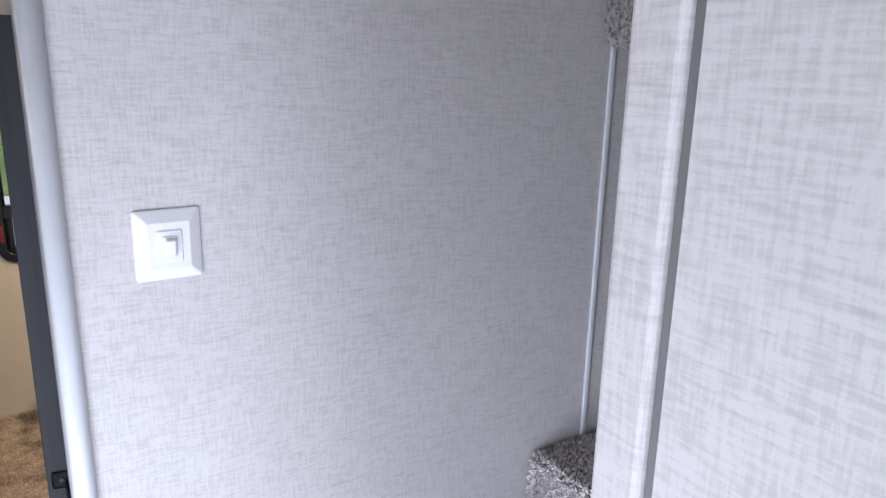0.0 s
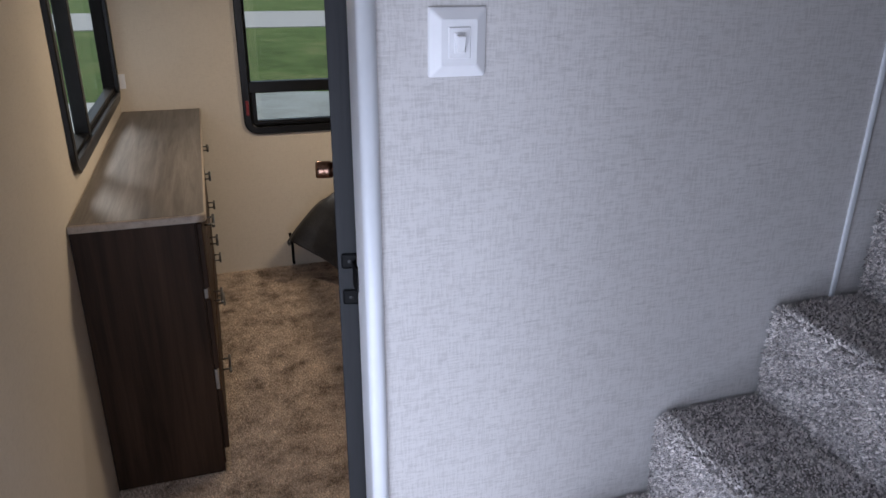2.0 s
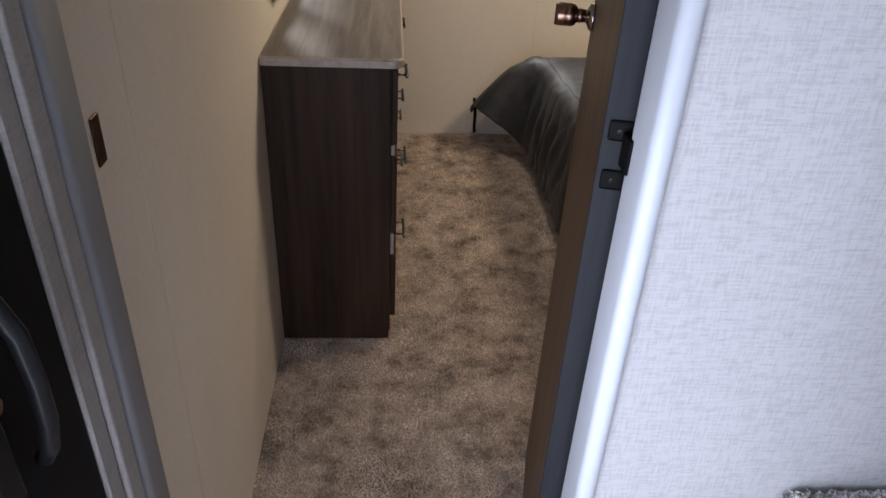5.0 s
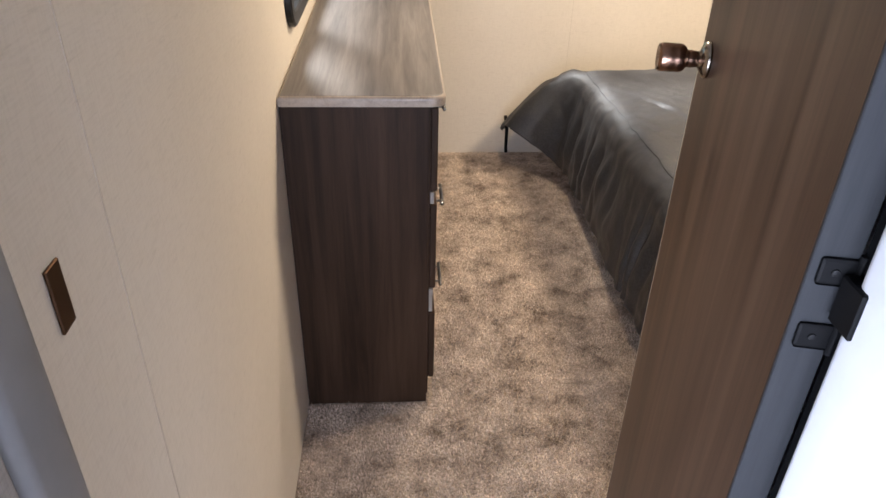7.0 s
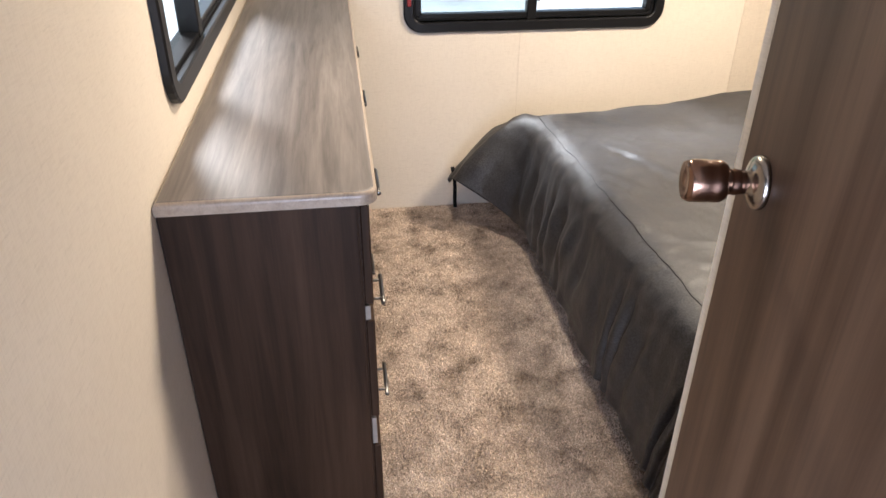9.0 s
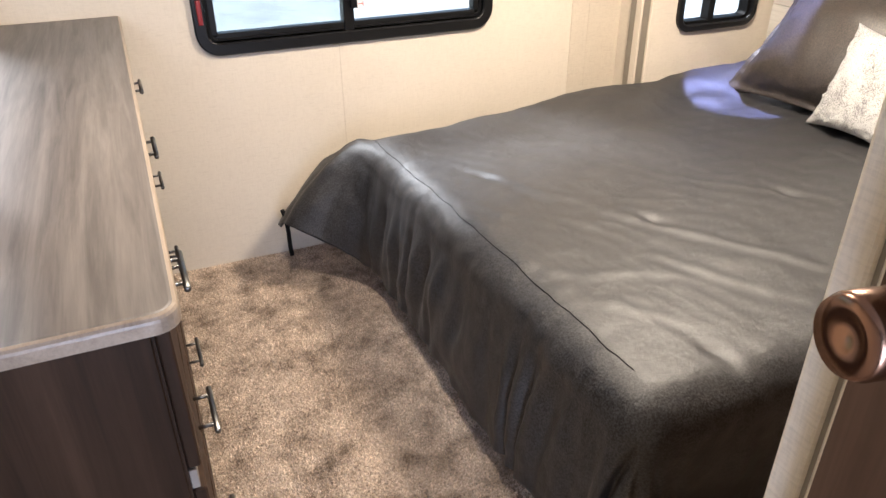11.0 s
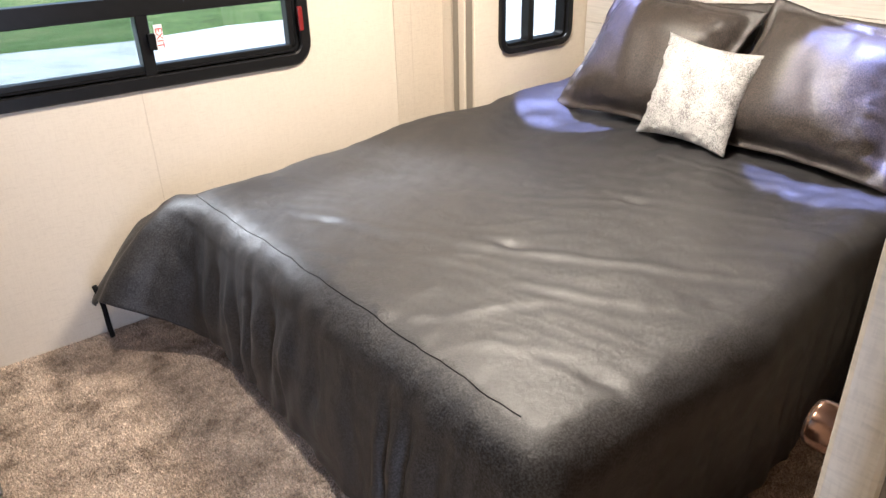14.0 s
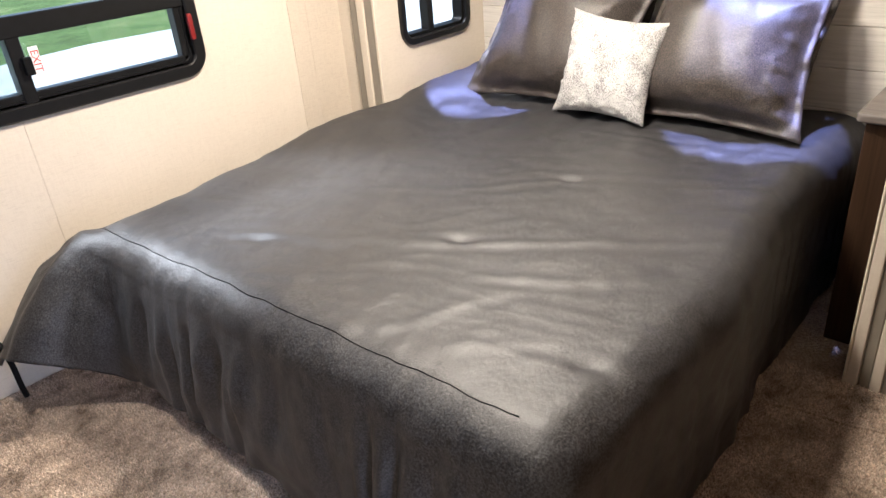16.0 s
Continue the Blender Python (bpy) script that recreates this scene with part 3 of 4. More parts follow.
part("lock_edge", box(0.0015, DT - 0.0015, DW - 0.001, DW + 0.0015, 0.03, DH), EDGE_LINEN, door, "linen edge banding")
for z0 in (1.185, 1.122):
    h = part("hinge_leaf", box(0.006, DT + 0.001, -0.005, -0.002, z0, z0 + 0.025, 0.003, 2), BLACK_MATTE, door, "black hinge leaf")
    part("screw", lathe([(0.0, 0), (0.0035, 0.0002), (0.003, 0.0012), (0.0, 0.0015)], 10, None, pose(DT * 0.55, -0.005, z0 + 0.0125, 90, 0, 0)), BLACK_FRAME, h)
part("hinge_barrel", rod((DT + 0.002, -0.004, 1.118), (DT + 0.002, -0.004, 1.214), 0.0035), BLACK_MATTE, door)
knob_prof = [(r * 0.76, h * 1.10) for r, h in [(0.0, 0.0), (0.033, 0.0), (0.034, 0.003), (0.031, 0.007), (0.022, 0.010), (0.0155, 0.012), (0.0145, 0.014), (0.0155, 0.020), (0.0165, 0.0225),
             (0.0155, 0.025), (0.0165, 0.028), (0.022, 0.030), (0.0255, 0.034), (0.0262, 0.040), (0.0255, 0.043), (0.0262, 0.046), (0.0262, 0.059), (0.0235, 0.0635), (0.014, 0.062), (0.0, 0.0615)]]
m = pose(0.0, DW - 0.056, 1.203, 0, -90, 0)
part("knob_rose", lathe(knob_prof[:7], 32, None, m), CHROME, door, "brushed nickel rose", True)
part("door_knob", lathe([(0.0, 0.0095)] + knob_prof[6:], 32, None, m), COPPER, door, "antique copper knob", True)
# jamb leaf of the hinge
jl = part("hinge_plate", box(0.5935, 0.606, 1.172, 1.202, 1.156, 1.199, 0.0015, 1), BLACK_MATTE)
tagged(jl, "black hinge plate on the white door jamb", "hinge")

# ---- closet door, knob towards the bed ----
cdoor = empty("door_2", pose(0.86, 1.806, 0.03))
tagged(cdoor, "closed walnut-laminate closet door with a copper knob", "door", kind="structure")
part("leaf", box(0.003, 0.587, 0.0, 0.030, 0.003, 1.625, 0.002, 1), DOOR_WOOD, cdoor)
m = pose(0.047, 0.030, 0.932, -90, 0, 0) @ Matrix.Scale(0.95, 4)
part("knob_rose", lathe(knob_prof[:7], 32, None, m), CHROME, cdoor, "brushed nickel rose", True)
part("door_knob", lathe([(0.0, 0.0095)] + knob_prof[6:], 32, None, m), COPPER, cdoor, "antique copper knob", True)

# ---- entry door frame, handle ----
edoor = empty("entry_door", pose(0, 0, 0))
tagged(edoor, "black entry door stile with a curved grab handle", "door", kind="structure")
part("frame", box(-0.05, 0.004, 0.730, 1.010, 0.0, 2.0, 0.004), BLACK_MATTE, edoor)
part("header", box(-0.05, 0.004, -0.17, 0.730, 1.86, 2.0, 0.004), BLACK_MATTE, edoor)
part("lock_plate", box(0.004, 0.016, 0.838, 0.876, 0.985, 1.215, 0.006), BLACK_FRAME, edoor)
hp = [(0.016, 0.908, 0.995), (0.024, 0.908, 1.008), (0.032, 0.905, 1.045), (0.036, 0.900, 1.095), (0.036, 0.895, 1.145), (0.030, 0.888, 1.180), (0.016, 0.880, 1.192)]
part("grab_handle", tube(hp, 0.0085, 12), BLACK_FRAME, edoor, "glossy black curved handle", True)
part("key_knob", rod((0.016, 0.857, 1.105), (0.028, 0.857, 1.105), 0.008, 14), CHROME, edoor)


# ---- switch ----
def switch_plate():
    s = empty("light_switch", pose(0.7385, SW, 1.537))
    tagged(s, "white square wall switch with a raised square plate", "switch")
    w, h = 0.0415, 0.0465
    b = bmesh.new()
    rings = [(w, h, 0.0), (w, h, -0.003), (w * 0.97, h * 0.97, -0.0045), (w * 0.62, h * 0.66, -0.0125), (w * 0.60, h * 0.64, -0.0125)]
    loops = [[b.verts.new((x, y, z)) for x, z in rrect(-a, a, -c, c, 0.0035, 3)] for a, c, y in rings]
    for lo, hi in zip(loops, loops[1:]):
        for k in range(len(lo)):
            b.faces.new((lo[k], lo[(k + 1) % len(lo)], hi[(k + 1) % len(lo)], hi[k]))
    b.faces.new(loops[-1])
    bmesh.ops.recalc_face_normals(b, faces=b.faces)
    part("plate", b, WHITE_PLASTIC, s)
    part("bezel", box(-0.016, 0.016, -0.0145, -0.012, -0.021, 0.021, 0.0012, 1), WHITE_PLASTIC, s)
    part("rocker_frame", box(-0.0085, 0.0085, -0.0165, -0.014, -0.0135, 0.0135, 0.001, 1), WHITE_PLASTIC, s)
    r = part("rocker", box(-0.006, 0.006, -0.006, 0.004, -0.011, 0.011, 0.0012, 1), WHITE_PLASTIC, s)
    r.matrix_basis = pose(0, -0.0165, 0, 14, 0, 0)


switch_plate()


# ---- carpeted stair ----
def rough_box(x0, x1, y0, y1, z0, z1, r, step=0.014, amp=0.0045):
    """A rounded carpeted block whose pile roughens its surface."""
    b = box(x0, x1, y0, y1, z0, z1)
    n = max(1, int(max(x1 - x0, y1 - y0, z1 - z0) / step))
    bmesh.ops.bevel(b, geom=[e for e in b.edges], offset=r, segments=5, profile=0.5, affect="EDGES")
    for _ in range(7):
        long = [e for e in b.edges if e.calc_length() > step * 1.6]
        if not long or len(b.verts) > 14000:
            break
        bmesh.ops.subdivide_edges(b, edges=long, cuts=1, use_grid_fill=True)
    bmesh.ops.triangulate(b, faces=[f for f in b.faces if len(f.verts) > 4])
    b.normal_update()
    for v in b.verts:
        d = noise.noise(v.co * 95) * amp + noise.noise(v.co * 22) * amp * 0.7
        v.co += v.normal * d
    return b


stair = empty("stair", pose(0, 0, 0))
tagged(stair, "steep stair covered in grey speckled carpet", "stair", kind="structure")
steps = [(0.845, 0.48), (0.912, 0.668), (1.145, 0.851), (1.370, 1.043), (1.573, 1.223), (1.78, 1.41), (1.985, 1.60)]
for k, (x, z) in enumerate(steps):
    x1 = 2.19
    part("step", rough_box(x, min(x + 0.36, x1), 0.404, SW - 0.004, 0.0 if k == 0 else steps[k - 1][1] - 0.06, z, 0.022), STAIR_CARPET, stair, smooth=True)
ledge = part("loft_ledge", rough_box(1.474, 2.19, 0.60, SW - 0.004, 1.80, 2.01, 0.025), STAIR_CARPET, smooth=True)
tagged(ledge, "carpeted loft edge above the stair", "ledge", kind="structure")


def pile(name, patches, step, height, width, material, label):
    """Short leaning carpet tufts over flat patches, each an origin, two edges and the way the pile stands."""
    rng = np.random.default_rng(11)
    pts, ups = [], []
    for o, u, v, up in patches:
        o, u, v, up = (np.array(k, float) for k in (o, u, v, up))
        nu, nv = int(np.linalg.norm(u) / step), int(np.linalg.norm(v) / step)
        if nu < 1 or nv < 1:
            continue
        i, j = np.meshgrid(np.arange(nu), np.arange(nv), indexing="ij")
        fu = (i.ravel() + rng.uniform(0.0, 1.0, nu * nv)) / nu
        fv = (j.ravel() + rng.uniform(0.0, 1.0, nu * nv)) / nv
        pts.append(o + fu[:, None] * u + fv[:, None] * v)
        ups.append(np.repeat(up[None, :] / np.linalg.norm(up), nu * nv, axis=0))
    p, n = np.concatenate(pts), np.concatenate(ups)
    k = len(p)
    side = np.cross(n, np.array([0.31, 0.77, 0.55]))
    side /= np.linalg.norm(side, axis=1)[:, None]
    other = np.cross(n, side)
    turn = rng.uniform(0, 2 * np.pi, k)
    verts = np.empty((k, 4, 3))
    for c in range(3):
        a = turn + 2 * np.pi * c / 3
        verts[:, c] = p - 0.002 * n + width * (np.cos(a)[:, None] * side + np.sin(a)[:, None] * other)
    lean = rng.normal(0, 0.5 * height, (k, 2))
    verts[:, 3] = p + n * (height * rng.uniform(0.55, 1.1, k))[:, None] + lean[:, :1] * side + lean[:, 1:] * other
    base = 4 * np.arange(k)[:, None]
    faces = np.concatenate([base + np.array([[0, 1, 3]]), base + np.array([[1, 2, 3]]), base + np.array([[2, 0, 3]])])
    me = bpy.data.meshes.new(name)
    me.from_pydata(verts.reshape(-1, 3).tolist(), [], faces.tolist())
    me.materials.append(material)
    return tagged(new(name, me), label, "carpet pile", kind="stuff")


tread = []
for (xa, za), (xb, zb) in zip(steps[1:6], steps[2:7]):
    tread.append(((xa + 0.012, 0.41, za), (xb - xa - 0.014, 0, 0), (0, SW - 0.42, 0), (0, 0, 1)))
    tread.append(((xa, 0.41, za - 0.195), (0, 0, 0.185), (0, SW - 0.42, 0), (-1, 0, 0)))
    tread.append(((xa, 0.41, za - 0.013), (0.013, 0, 0.013), (0, SW - 0.42, 0), (-1, 0, 1)))
pile("stair_carpet_pile", tread, 0.0050, 0.0065, 0.0044, STAIR_PILE, "grey speckled loop pile standing on the carpeted stair")
pile("floor_carpet_pile", [((-0.015, 1.10, 0), (0.80, 0, 0), (0, 1.21, 0), (0, 0, 1)), ((0.345, 2.31, 0), (0.74, 0, 0), (0, 1.775, 0), (0, 0, 1)),
                           ((0.79, 1.83, 0), (1.45, 0, 0), (0, 0.56, 0), (0, 0, 1))], 0.0048, 0.008, 0.0031, CARPET_PILE,
     "beige plush pile standing on the bedroom carpet")


# ---- dresser ----
def pull(parent, m, length=0.125):
    """A bar pull: bar along local y, stands off along +x."""
    b = rod((0.030, -length / 2, 0), (0.030, length / 2, 0), 0.0052, 12, None, 0.001)
    for s in (-1, 1):
        b = rod((0.0, s * length * 0.32, 0), (0.030, s * length * 0.32, 0), 0.0036, 10, b)
    o = part("handle", b, HANDLE_METAL, parent, "gunmetal bar pull", True)
    o.matrix_basis = m
    return o


dresser = empty("dresser", pose(-0.008, 2.308, 0.0))
tagged(dresser, "long dark walnut dresser with a grey oak top and nine drawers", "dresser")
DL = 1.776
part("carcass", box(-0.010, 0.332, 0.008, DL - 0.01, 0.0, 0.915, 0.0015, 1), DRESSER_WOOD, dresser)
top_pts = [(-0.010, 0.0)]
for k in range(7):
    a = radians(-90 + 15 * k)
    top_pts.append((0.369 - 0.03 + 0.03 * math.cos(a), 0.03 + 0.03 * math.sin(a)))
top_pts += [(0.369, DL), (-0.010, DL)]
tb = extrude(top_pts, 0.915, 0.940)
bmesh.ops.bevel(tb, geom=[e for e in tb.edges if abs(e.verts[0].co.z - e.verts[1].co.z) < 1e-5 and e.verts[0].co.z > 0.93], offset=0.010, segments=4, profile=0.5, affect="EDGES")
dtop = part("top", tb, TOP_WOOD, dresser, "grey oak laminate top, its edge coloured lighter tan as if lit")
# rounded edge and sides take the painted lit tan
dtop.data.materials.append(TOP_EDGE_LIT)
for p in dtop.data.polygons:
    p.material_index = 0 if p.normal.z > 0.85 else 1
cols = [(0.020, 0.600), (0.608, 1.180), (1.188, DL - 0.02)]
rows = [(0.690, 0.906), (0.400, 0.652), (0.085, 0.318)]
part("face_frame", box(0.332, 0.3355, 0.014, DL - 0.012, 0.03, 0.914), DRESSER_WOOD, dresser)
for z0, z1 in ((0.655, 0.687), (0.322, 0.396)):
    part("drawer_rail", box(0.3355, 0.346, 0.020, DL - 0.02, z0, z1, 0.001, 1), DRAWER_EDGE, dresser, "pale rail between the drawers")
for r, (z0, z1) in enumerate(rows):
    for y0, y1 in cols:
        d = part("drawer", box(0.336, 0.353, y0, y1, z0, z1, 0.0025, 1), DRESSER_WOOD, dresser)
        hy = {0: 0.335, 1: 0.92, 2: 1.435}[cols.index((y0, y1))]
        pull(d, pose(0.353, hy, {0: 0.805, 1: 0.518, 2: 0.235}[r]))


# ---- bed ----
BX0, BX1, BZ, BR = 1.118, 2.840, 0.545, 0.095
BN, BF = 2.370, 3.735   # near and far edge of the flat top at the foot
TUFTS = [(1.953, 2.861), (2.148, 2.403), (1.519, 2.874), (1.255, 3.319), (1.045, 2.874), (1.277, 2.389)]


def smooth(a, b, x):
    t = min(1.0, max(0.0, (x - a) / (b - a)))
    return t * t * (3 - 2 * t)


CREASES = [(1.24, 3.42, 1.33, 3.05, 0.007), (1.33, 3.12, 1.52, 2.87, 0.007), (1.50, 2.90, 1.80, 2.375, 0.010), (1.05, 2.92, 1.22, 2.73, 0.007),
           (1.22, 2.74, 1.43, 2.58, 0.006), (1.40, 2.72, 1.62, 2.42, 0.007), (1.20, 2.62, 1.30, 2.42, 0.006), (2.30, 3.05, 2.36, 2.62, 0.008),
           (1.75, 3.10, 1.95, 2.86, 0.006), (1.95, 2.86, 2.15, 2.50, 0.006), (1.15, 3.20, 1.27, 2.95, 0.006), (1.60, 3.30, 1.75, 3.00, 0.005),
           (1.85, 2.60, 2.00, 2.34, 0.007), (2.38, 2.92, 2.44, 2.50, 0.007), (1.30, 2.98, 1.42, 2.80, 0.005)]


def top_relief(x, y):
    """Height of the quilted top above its plane: soft puffs, long slanting creases and pinched tufts."""
    z = 0.012 * noise.noise((x * 2.1, y * 2.4, 1.3)) + 0.0045 * noise.noise((x * 6, y * 6, 5.1)) + 0.0022 * noise.noise((x * 17, y * 21, 8.1))
    w = 0.16 * noise.noise((x * 1.9, y * 1.9, 7.7)) + 0.05 * noise.noise((x * 5, y * 5, 2.7))
    along, across = 0.42 * x - 0.90 * y, 0.90 * x + 0.42 * y + w
    for k, (sa, sc) in enumerate(((1.8, 8.0), (2.6, 14.0), (5.0, 22.0))):
        r = 1 - abs(noise.noise((along * sa, across * sc, 3.0 * k)))
        z += (0.0010, 0.0009, 0.0008)[k] * max(0.0, r - 0.72) / 0.28 * (0.25 + 0.75 * smooth(-0.15, 0.35, noise.noise((x * 1.9, y * 1.9, 20 + k))))
    for x0, y0, x1, y1, amp in CREASES:
        n = math.hypot(x1 - x0, y1 - y0)
        ux, uy = (x1 - x0) / n, (y1 - y0) / n
        f = ((x - x0) * ux + (y - y0) * uy) / n
        c_ = (x - x0) * uy - (y - y0) * ux + 0.10 * w + 0.022 * math.sin(2.6 * f + x0 * 20)
        if -0.25 < f < 1.25 and abs(c_) < 0.13:
            t = c_ / 0.017
            z += 0.30 * amp * smooth(-0.25, 0.2, f) * smooth(1.25, 0.7, f) * (math.exp(-t * t) - 0.6 * math.exp(-((t - 1.7) / 1.2) ** 2))
    for tx_, ty_ in TUFTS:
        dx, dy = x - tx_, y - ty_
        d = math.hypot(0.42 * dx - 0.90 * dy, 2.2 * (0.90 * dx + 0.42 * dy))
        z -= 0.009 * math.exp(-(d / 0.040) ** 2)
    z -= 0.018 * smooth(3.2, 3.7, y) * smooth(1.95, 1.6, x)
    z += smooth(3.5, 3.75, y) * (0.030 * smooth(1.6, 1.95, x) + 0.036 * smooth(2.1, 2.5, x))
    z += 0.010 * smooth(2.1, 2.3, x) * noise.noise((x * 9, y * 13, 6.0))
    return z


def near_edge(x):
    return BN + 0.055 * smooth(1.7, 2.15, x) + 0.008 * noise.noise((x * 3.0, 0.0, 8.0))


def far_edge(x):
    return BF + 0.085 * smooth(1.05, 1.70, x) - 0.05 * smooth(2.08, 2.26, x) + 0.012 * noise.noise((x * 4.0, 5.0, 0.0))


def drape(a, b):
    """A point of the comforter; a and b are distances along the cloth: a from the foot, b from the near side."""
    ex = max(0.0, BX0 - a)
    x = max(a, BX0)
    ny, fy = near_edge(x), far_edge(x)
    y = min(max(b, ny), fy)
    side = b - y
    e = math.hypot(ex, side)
    if e == 0:
        return x, y, BZ + top_relief(x, y)
    ux, uy = -ex / e, side / e
    arc = BR * math.pi / 2
    far_c = 0.0
    if e < arc:
        h, d, rem = BR * math.sin(e / BR), BR * (1 - math.cos(e / BR)), 0.0
    else:
        rem = e - arc
        phi = radians(11) if ex > abs(side) * 0.5 else radians(-1)
        h, d = BR + rem * math.sin(phi), BR + rem * math.cos(phi)
    far_c = smooth(3.60, 3.86, b) * smooth(0.0, 0.10, ex)
    q = min(1.2, e / 0.47)
    h = h * (1 - far_c) + far_c * 0.382 * q ** 0.9
    d = d * (1 - far_c) + far_c * 0.272 * q ** 1.8
    along = b if ex > abs(side) else a
    grow = smooth(-0.06, 0.22, rem) * smooth(0.0, arc, e) * (1 - 0.6 * far_c)
    w = along / 0.115 + 1.15 * noise.noise((along * 2.7, 2.0, 0)) + 2.2 * rem * noise.noise((along * 3.1, 7.0, 0)) + 0.25 * noise.noise((along * 8, 0, 4.0))
    amp = 0.35 + 1.7 * abs(noise.noise((along * 4.3, 6.0, 1.0)))
    fold = math.sin(2 * math.pi * w) + 0.35 * math.sin(4 * math.pi * w + 1.0)
    lean = 0.05 * noise.noise((along * 5.0, 3.0, 3.0))
    ridge = math.exp(-((rem - 0.12 - lean) / 0.09) ** 2) * 0.034 * noise.noise((along * 13, 0.0, 12.0))
    h += (grow * 0.015 * amp * fold * (1.15 - 0.6 * smooth(0.1, 0.3, rem)) + ridge - 0.018 * smooth(0.22, 0.34, rem) * (1 - far_c)) * (1.0 if ex > abs(side) else 0.3)
    h += grow * 0.010 * noise.noise((along * 11, rem * 6, 9.0))
    h += 0.005 * noise.noise((a * 9, b * 9, 2.2)) + 0.003 * noise.noise((a * 24, b * 24, 2.2))
    z = BZ - d + top_relief(x, y) * (1 - smooth(0, 0.16, e))
    z += grow * (0.016 * noise.noise((along * 4.5, 1.0, 3.0)) + 0.005 * math.sin(2 * math.pi * w + 0.6))
    return x + ux * h, y + uy * h, max(z, 0.012)


bed_base = empty("bed_base", pose(0, 0, 0))
tagged(bed_base, "low platform bed base under a dark comforter", "bed")
part("platform", box(1.10, 2.84, 2.40, 3.85, 0.0, 0.26, 0.004, 1), GREY_STRIP, bed_base)
part("foot_panel", box(1.085, 1.10, 2.42, 3.84, 0.0, 0.26, 0.002, 1), LINEN, bed_base)
mattress = part("mattress", box(1.085, 2.84, 2.39, 3.855, 0.26, 0.50, 0.04, 4), SHEET, None, "", True)
tagged(mattress, "pale mattress under the comforter", "mattress")

cover = empty("comforter", pose(0, 0, 0))
tagged(cover, "charcoal satin comforter with a stitched border, spread over the bed", "comforter")
cb = bmesh.new()
n_, m_ = 320, 300
a0_, a1_, b0_, b1_ = BX0 - 0.475, BX1, BN - 0.53, BF + 0.30
grid = [[cb.verts.new(drape(a0_ + (a1_ - a0_) * i / (n_ - 1), b0_ + (b1_ - b0_) * j / (m_ - 1))) for j in range(m_)] for i in range(n_)]
for i in range(n_ - 1):
    for j in range(m_ - 1):
        cb.faces.new((grid[i][j], grid[i + 1][j], grid[i + 1][j + 1], grid[i][j + 1]))
cm = part("cover", cb, COMFORTER, cover, smooth=True)
sol = cm.modifiers.new("thickness", "SOLIDIFY")
sol.thickness, sol.offset = 0.012, -1.0


line = []
for k in range(60):
    y = 3.80 - (3.80 - 2.40) * k / 59
    x = 1.062 + 0.036 * k / 59 + 0.004 * noise.noise((y * 5, 0, 0))
    px, py, pz = drape(x, y)
    line.append((px, py, pz + 0.0005))
part("border_seam", tube(line, 0.0011), BLACK_MATTE, cover, "dark stitched border seam", True)
tie = []
for k in range(9):
    t = k / 8
    tie.append((0.748 + 0.014 * t + 0.004 * math.sin(5 * t), 3.900 - 0.028 * t, 0.272 - 0.172 * t))
part("corner_tie", tube(tie, 0.008), BLACK_MATTE, cover, "dark hanging corner tie", True)


hang = drape(BX0 - 0.47, 3.085)
tag = box(-0.0008, 0.0008, -0.022, 0.022, -0.030, 0.004)
for v in tag.verts:
    v.co.x += 0.012 * (v.co.y / 0.022) ** 2 - 0.15 * v.co.z
part("care_label", tag, SHEET, cover, "small white care label at the hem").matrix_basis = pose(hang[0] - 0.004, hang[1], hang[2] + 0.004)


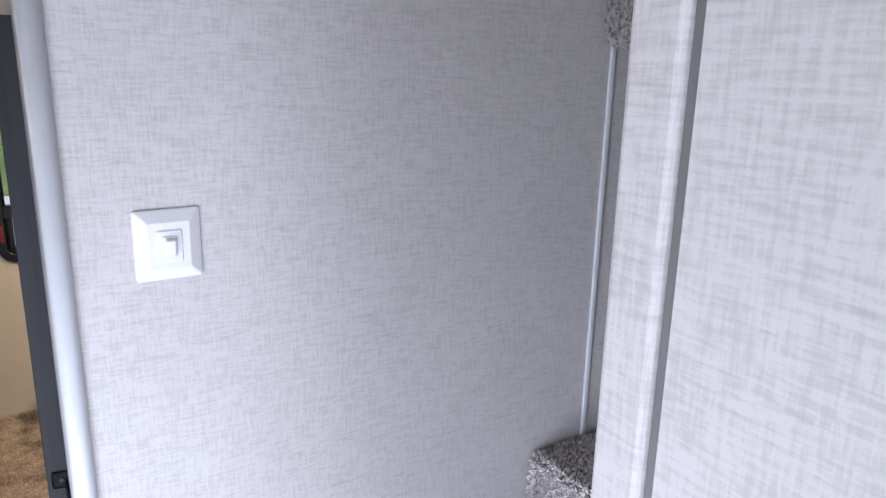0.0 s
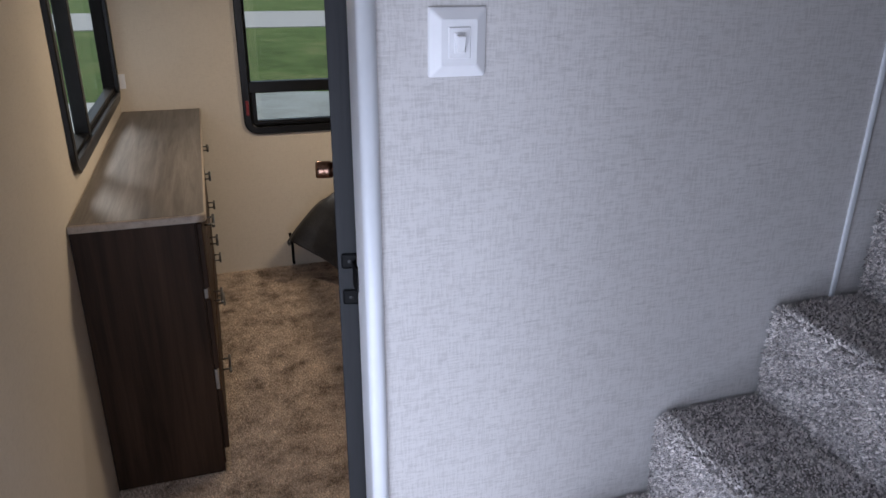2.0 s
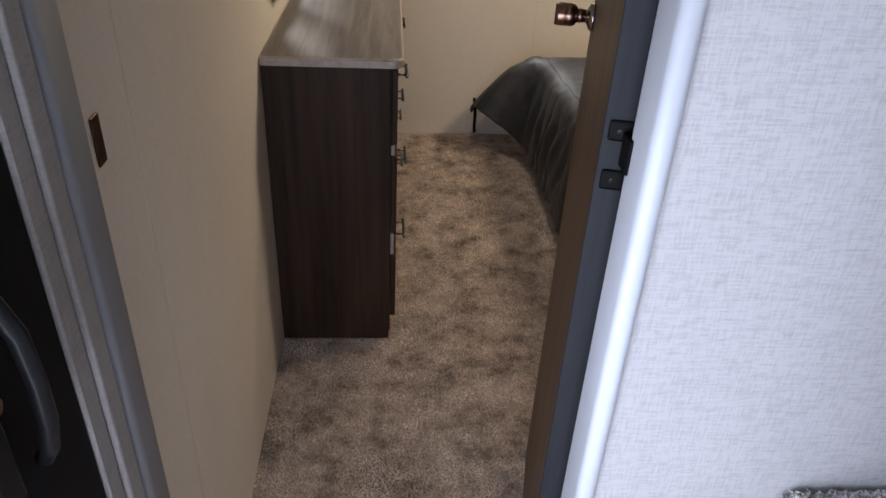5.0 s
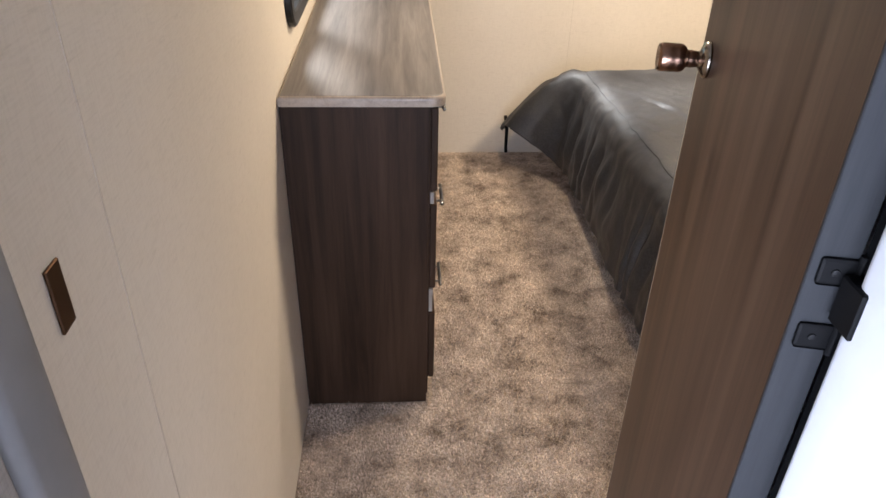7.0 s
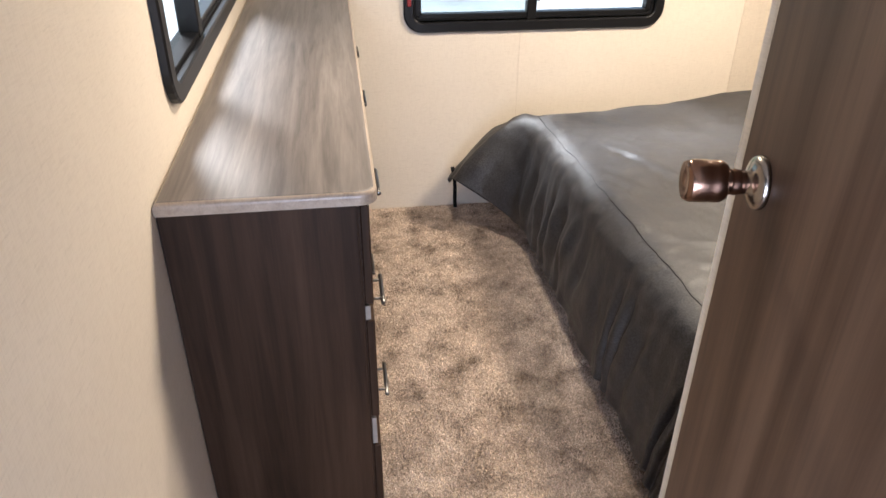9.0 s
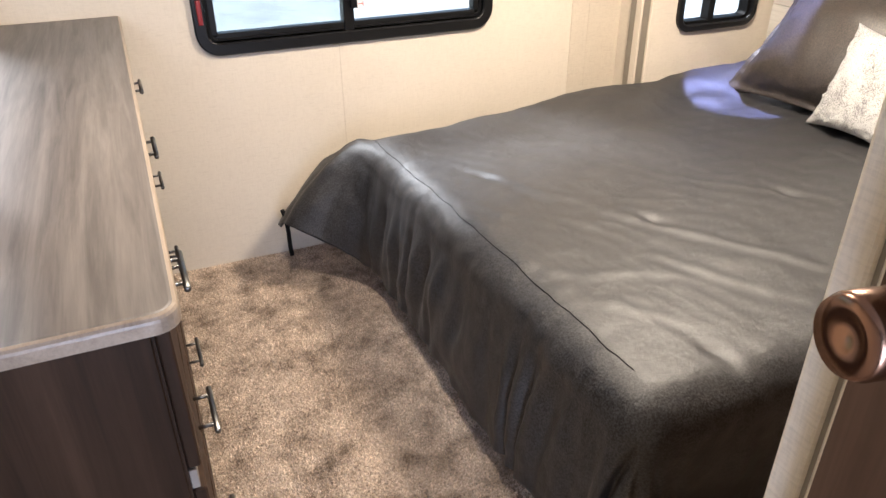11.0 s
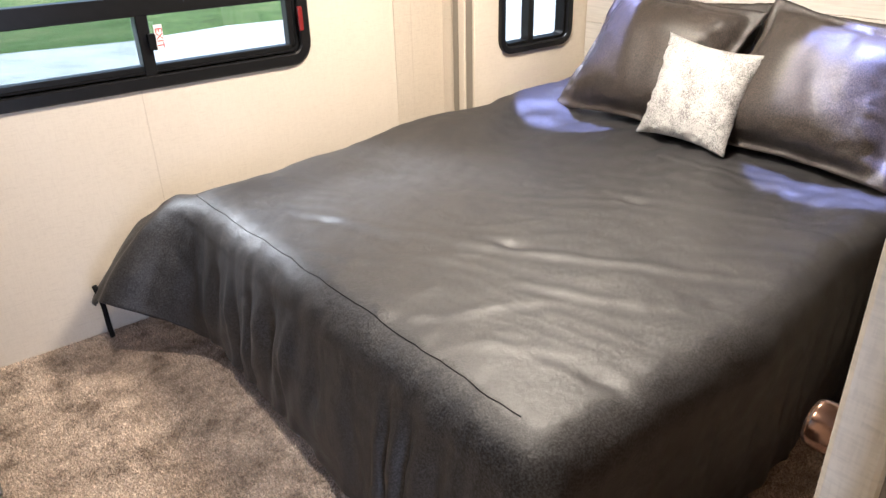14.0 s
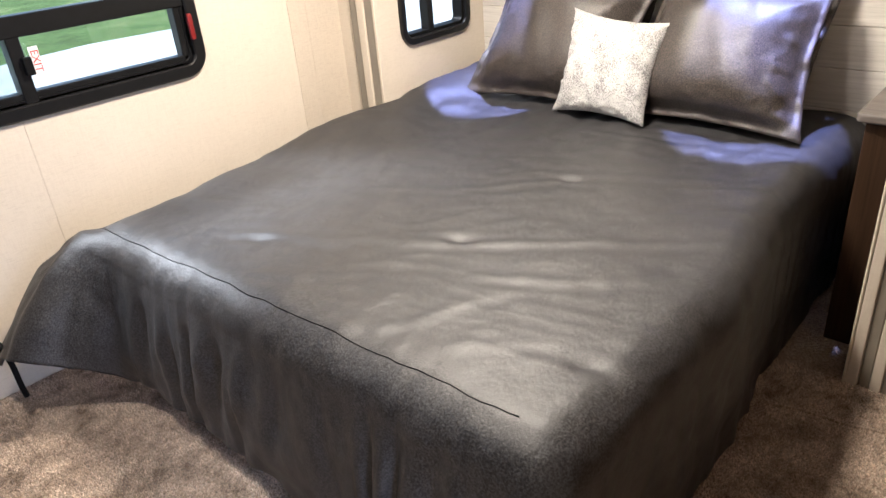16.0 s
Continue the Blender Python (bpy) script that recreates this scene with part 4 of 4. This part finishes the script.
# ---- pillows ----
def pillow(name, corners, thick, material, label, flange=0.0, seed=0.0, pinch=0.06):
    """A cushion between four corners (lower two, upper two, all seen from the foot), with a flat flange if asked."""
    bl, br, tr, tl = (Vector(c) for c in corners)
    nrm = (br - bl).cross(tl - bl).normalized()
    n = 40
    fu = flange / (br - bl).length * 2
    fv = flange / (tl - bl).length * 2
    b = bmesh.new()
    sides = []
    for s in (1, -1):
        rows_ = []
        for i in range(n + 1):
            row = []
            for j in range(n + 1):
                u, v = -1 + 2 * i / n, -1 + 2 * j / n
                pu = u * (1 - pinch * (1 - v * v) * u * u)
                pv = v * (1 - pinch * (1 - u * u) * v * v)
                p = bl.lerp(br, (pu + 1) / 2).lerp(tl.lerp(tr, (pu + 1) / 2), (pv + 1) / 2)
                iu, iv = min(1.0, abs(u) / (1 - fu)), min(1.0, abs(v) / (1 - fv))
                puff = ((1 - iu ** 3.0) * (1 - iv ** 3.0)) ** 0.62
                wr = noise.noise((u * 2.2 + seed, v * 1.4, s * 2.0)) * 0.10 + noise.noise((u * 6 + seed, v * 4, s)) * 0.03 + 0.07 * noise.noise((u * 4.2 + 0.8 * v + seed, v * 0.9, s * 3.0))
                rim = 1 - max(iu, iv)
                crease = 0.013 * noise.noise((u * 11 + seed, v * 11, 3.0)) * smooth(0.0, 0.1, rim) * (1 - smooth(0.15, 0.45, rim))
                off = s * (thick * puff * (1 + wr) + 0.003) + s * crease
                off += (0.012 * noise.noise((u * 3 + seed, v * 3, 11.0)) + 0.008 * noise.noise((u * 9 + seed, v * 9, 15.0))) * (1 - puff)
                row.append(b.verts.new(p + nrm * off))
            rows_.append(row)
        sides.append(rows_)
    for s, rows_ in zip((1, -1), sides):
        for i in range(n):
            for j in range(n):
                q = (rows_[i][j], rows_[i + 1][j], rows_[i + 1][j + 1], rows_[i][j + 1])
                b.faces.new(q if s > 0 else q[::-1])
    f, g = sides
    rim_f = [f[i][0] for i in range(n)] + [f[n][j] for j in range(n)] + [f[i][n] for i in range(n, 0, -1)] + [f[0][j] for j in range(n, 0, -1)]
    rim_g = [g[i][0] for i in range(n)] + [g[n][j] for j in range(n)] + [g[i][n] for i in range(n, 0, -1)] + [g[0][j] for j in range(n, 0, -1)]
    for k in range(len(rim_f)):
        k2 = (k + 1) % len(rim_f)
        b.faces.new((rim_f[k], rim_g[k], rim_g[k2], rim_f[k2]))
    bmesh.ops.recalc_face_normals(b, faces=b.faces)
    ob = part(name, b, material, smooth=True)
    return tagged(ob, label, "pillow")


pillow("pillow", [(2.620, 3.66, 0.565), (2.640, 3.04, 0.565), (2.800, 3.02, 0.965), (2.800, 3.56, 0.945)], 0.045, SHAM,
       "charcoal satin pillow standing behind another at the headboard", 0.030, 3.0, 0.06)
pillow("pillow", [(2.640, 3.02, 0.565), (2.650, 2.50, 0.565), (2.800, 2.46, 0.940), (2.800, 2.96, 0.960)], 0.045, SHAM,
       "charcoal satin pillow standing behind another at the headboard", 0.030, 7.0, 0.06)
pillow("pillow", [(2.445, 3.655, 0.562), (2.500, 3.06, 0.562), (2.720, 2.985, 0.950), (2.715, 3.575, 1.010)], 0.10, SHAM,
       "charcoal satin pillow with a flange, leaning on another", 0.035, 1.0, 0.09)
pillow("pillow", [(2.490, 3.04, 0.562), (2.465, 2.430, 0.562), (2.720, 2.470, 0.930), (2.725, 2.970, 1.000)], 0.10, SHAM,
       "charcoal satin pillow with a flange, leaning on another", 0.035, 5.0, 0.09)
pillow("throw_pillow", [(2.425, 3.231, 0.560), (2.408, 2.884, 0.560), (2.555, 2.875, 0.850), (2.525, 3.207, 0.886)], 0.050, WHITE_PILLOW,
       "small white throw pillow with silver flecks", 0.0, 9.0, 0.11)

# ---- bedside cabinet ----
ns = empty("bedside_cabinet", pose(2.420, 1.997, 0.0))
tagged(ns, "dark walnut bedside cabinet with a rounded top", "cabinet")
part("body", box(0.0, 0.425, 0.0, 0.275, 0.0, 0.665, 0.002, 1), DRESSER_WOOD, ns)
npts = rrect(-0.022, 0.425, -0.005, 0.298, 0.02, 5)
nb = extrude(npts, 0.665, 0.690)
bmesh.ops.bevel(nb, geom=[e for e in nb.edges if abs(e.verts[0].co.z - e.verts[1].co.z) < 1e-5], offset=0.007, segments=3, profile=0.5, affect="EDGES")
part("top", nb, TOP_WOOD, ns, "grey oak laminate top")

# carpet joint beside the bed
cj = []
for k in range(14):
    t = k / 13
    cj.append((2.032 + 0.055 * t + 0.006 * math.sin(7 * t), 2.275 - 0.27 * t, 0.0015))
seam = part("carpet_seam", tube(cj, 0.004), CARPET, smooth=True)
tagged(seam, "raised joint in the beige carpet", "carpet seam")


# ---- ceiling lamps ----
def ceiling_lamp(x, y, watts, size=0.09):
    l = empty("ceiling_light", pose(x, y, TOP))
    tagged(l, "round white ceiling light with a glowing frosted lens", "ceiling light", "ceiling lights")
    part("rim", lathe([(0.0, 0.0), (0.062, 0.0), (0.060, -0.010), (0.050, -0.014), (0.046, -0.010), (0.0, -0.010)], 32), WHITE_PLASTIC, l, "", True)
    part("lens", lathe([(0.0, -0.0105), (0.045, -0.0105), (0.043, -0.016), (0.030, -0.022), (0.0, -0.025)], 32), GLOW, l, "frosted glowing lens", True)
    lamp("ceiling_lamp", "AREA", (x, y, TOP - 0.03), watts, WARM, size)


LAMP_W = 11.8
ceiling_lamp(0.60, 2.85, LAMP_W * 0.95)
# unseen lamp added over the bed to brighten its top
ceiling_lamp(1.75, 3.05, LAMP_W * 3.1, 0.34)


def reading_lamp(x, y, target):
    l = empty("reading_light", pose(x, y, 0))
    tagged(l, "small black reading spotlight over the pillows", "reading light", "reading lights")
    part("arm", rod((0, 0, TOP), (0, 0, TOP - 0.05), 0.006), BLACK_MATTE, l)
    d = (Vector(target) - Vector((x, y, TOP - 0.07))).normalized()
    part("head", rod(Vector((0, 0, TOP - 0.07)) - d * 0.03, Vector((0, 0, TOP - 0.07)) + d * 0.03, 0.018, 20), BLACK_MATTE, l)
    p = Vector((x, y, TOP - 0.07)) + d * 0.05
    lamp("reading_lamp", "SPOT", p, 145.0, (0.48, 0.50, 1.0), 0.012, target, 26, 0.15)


reading_lamp(2.64, 2.62, (2.57, 2.60, 0.75))
reading_lamp(2.66, 3.60, (2.54, 3.58, 0.7))
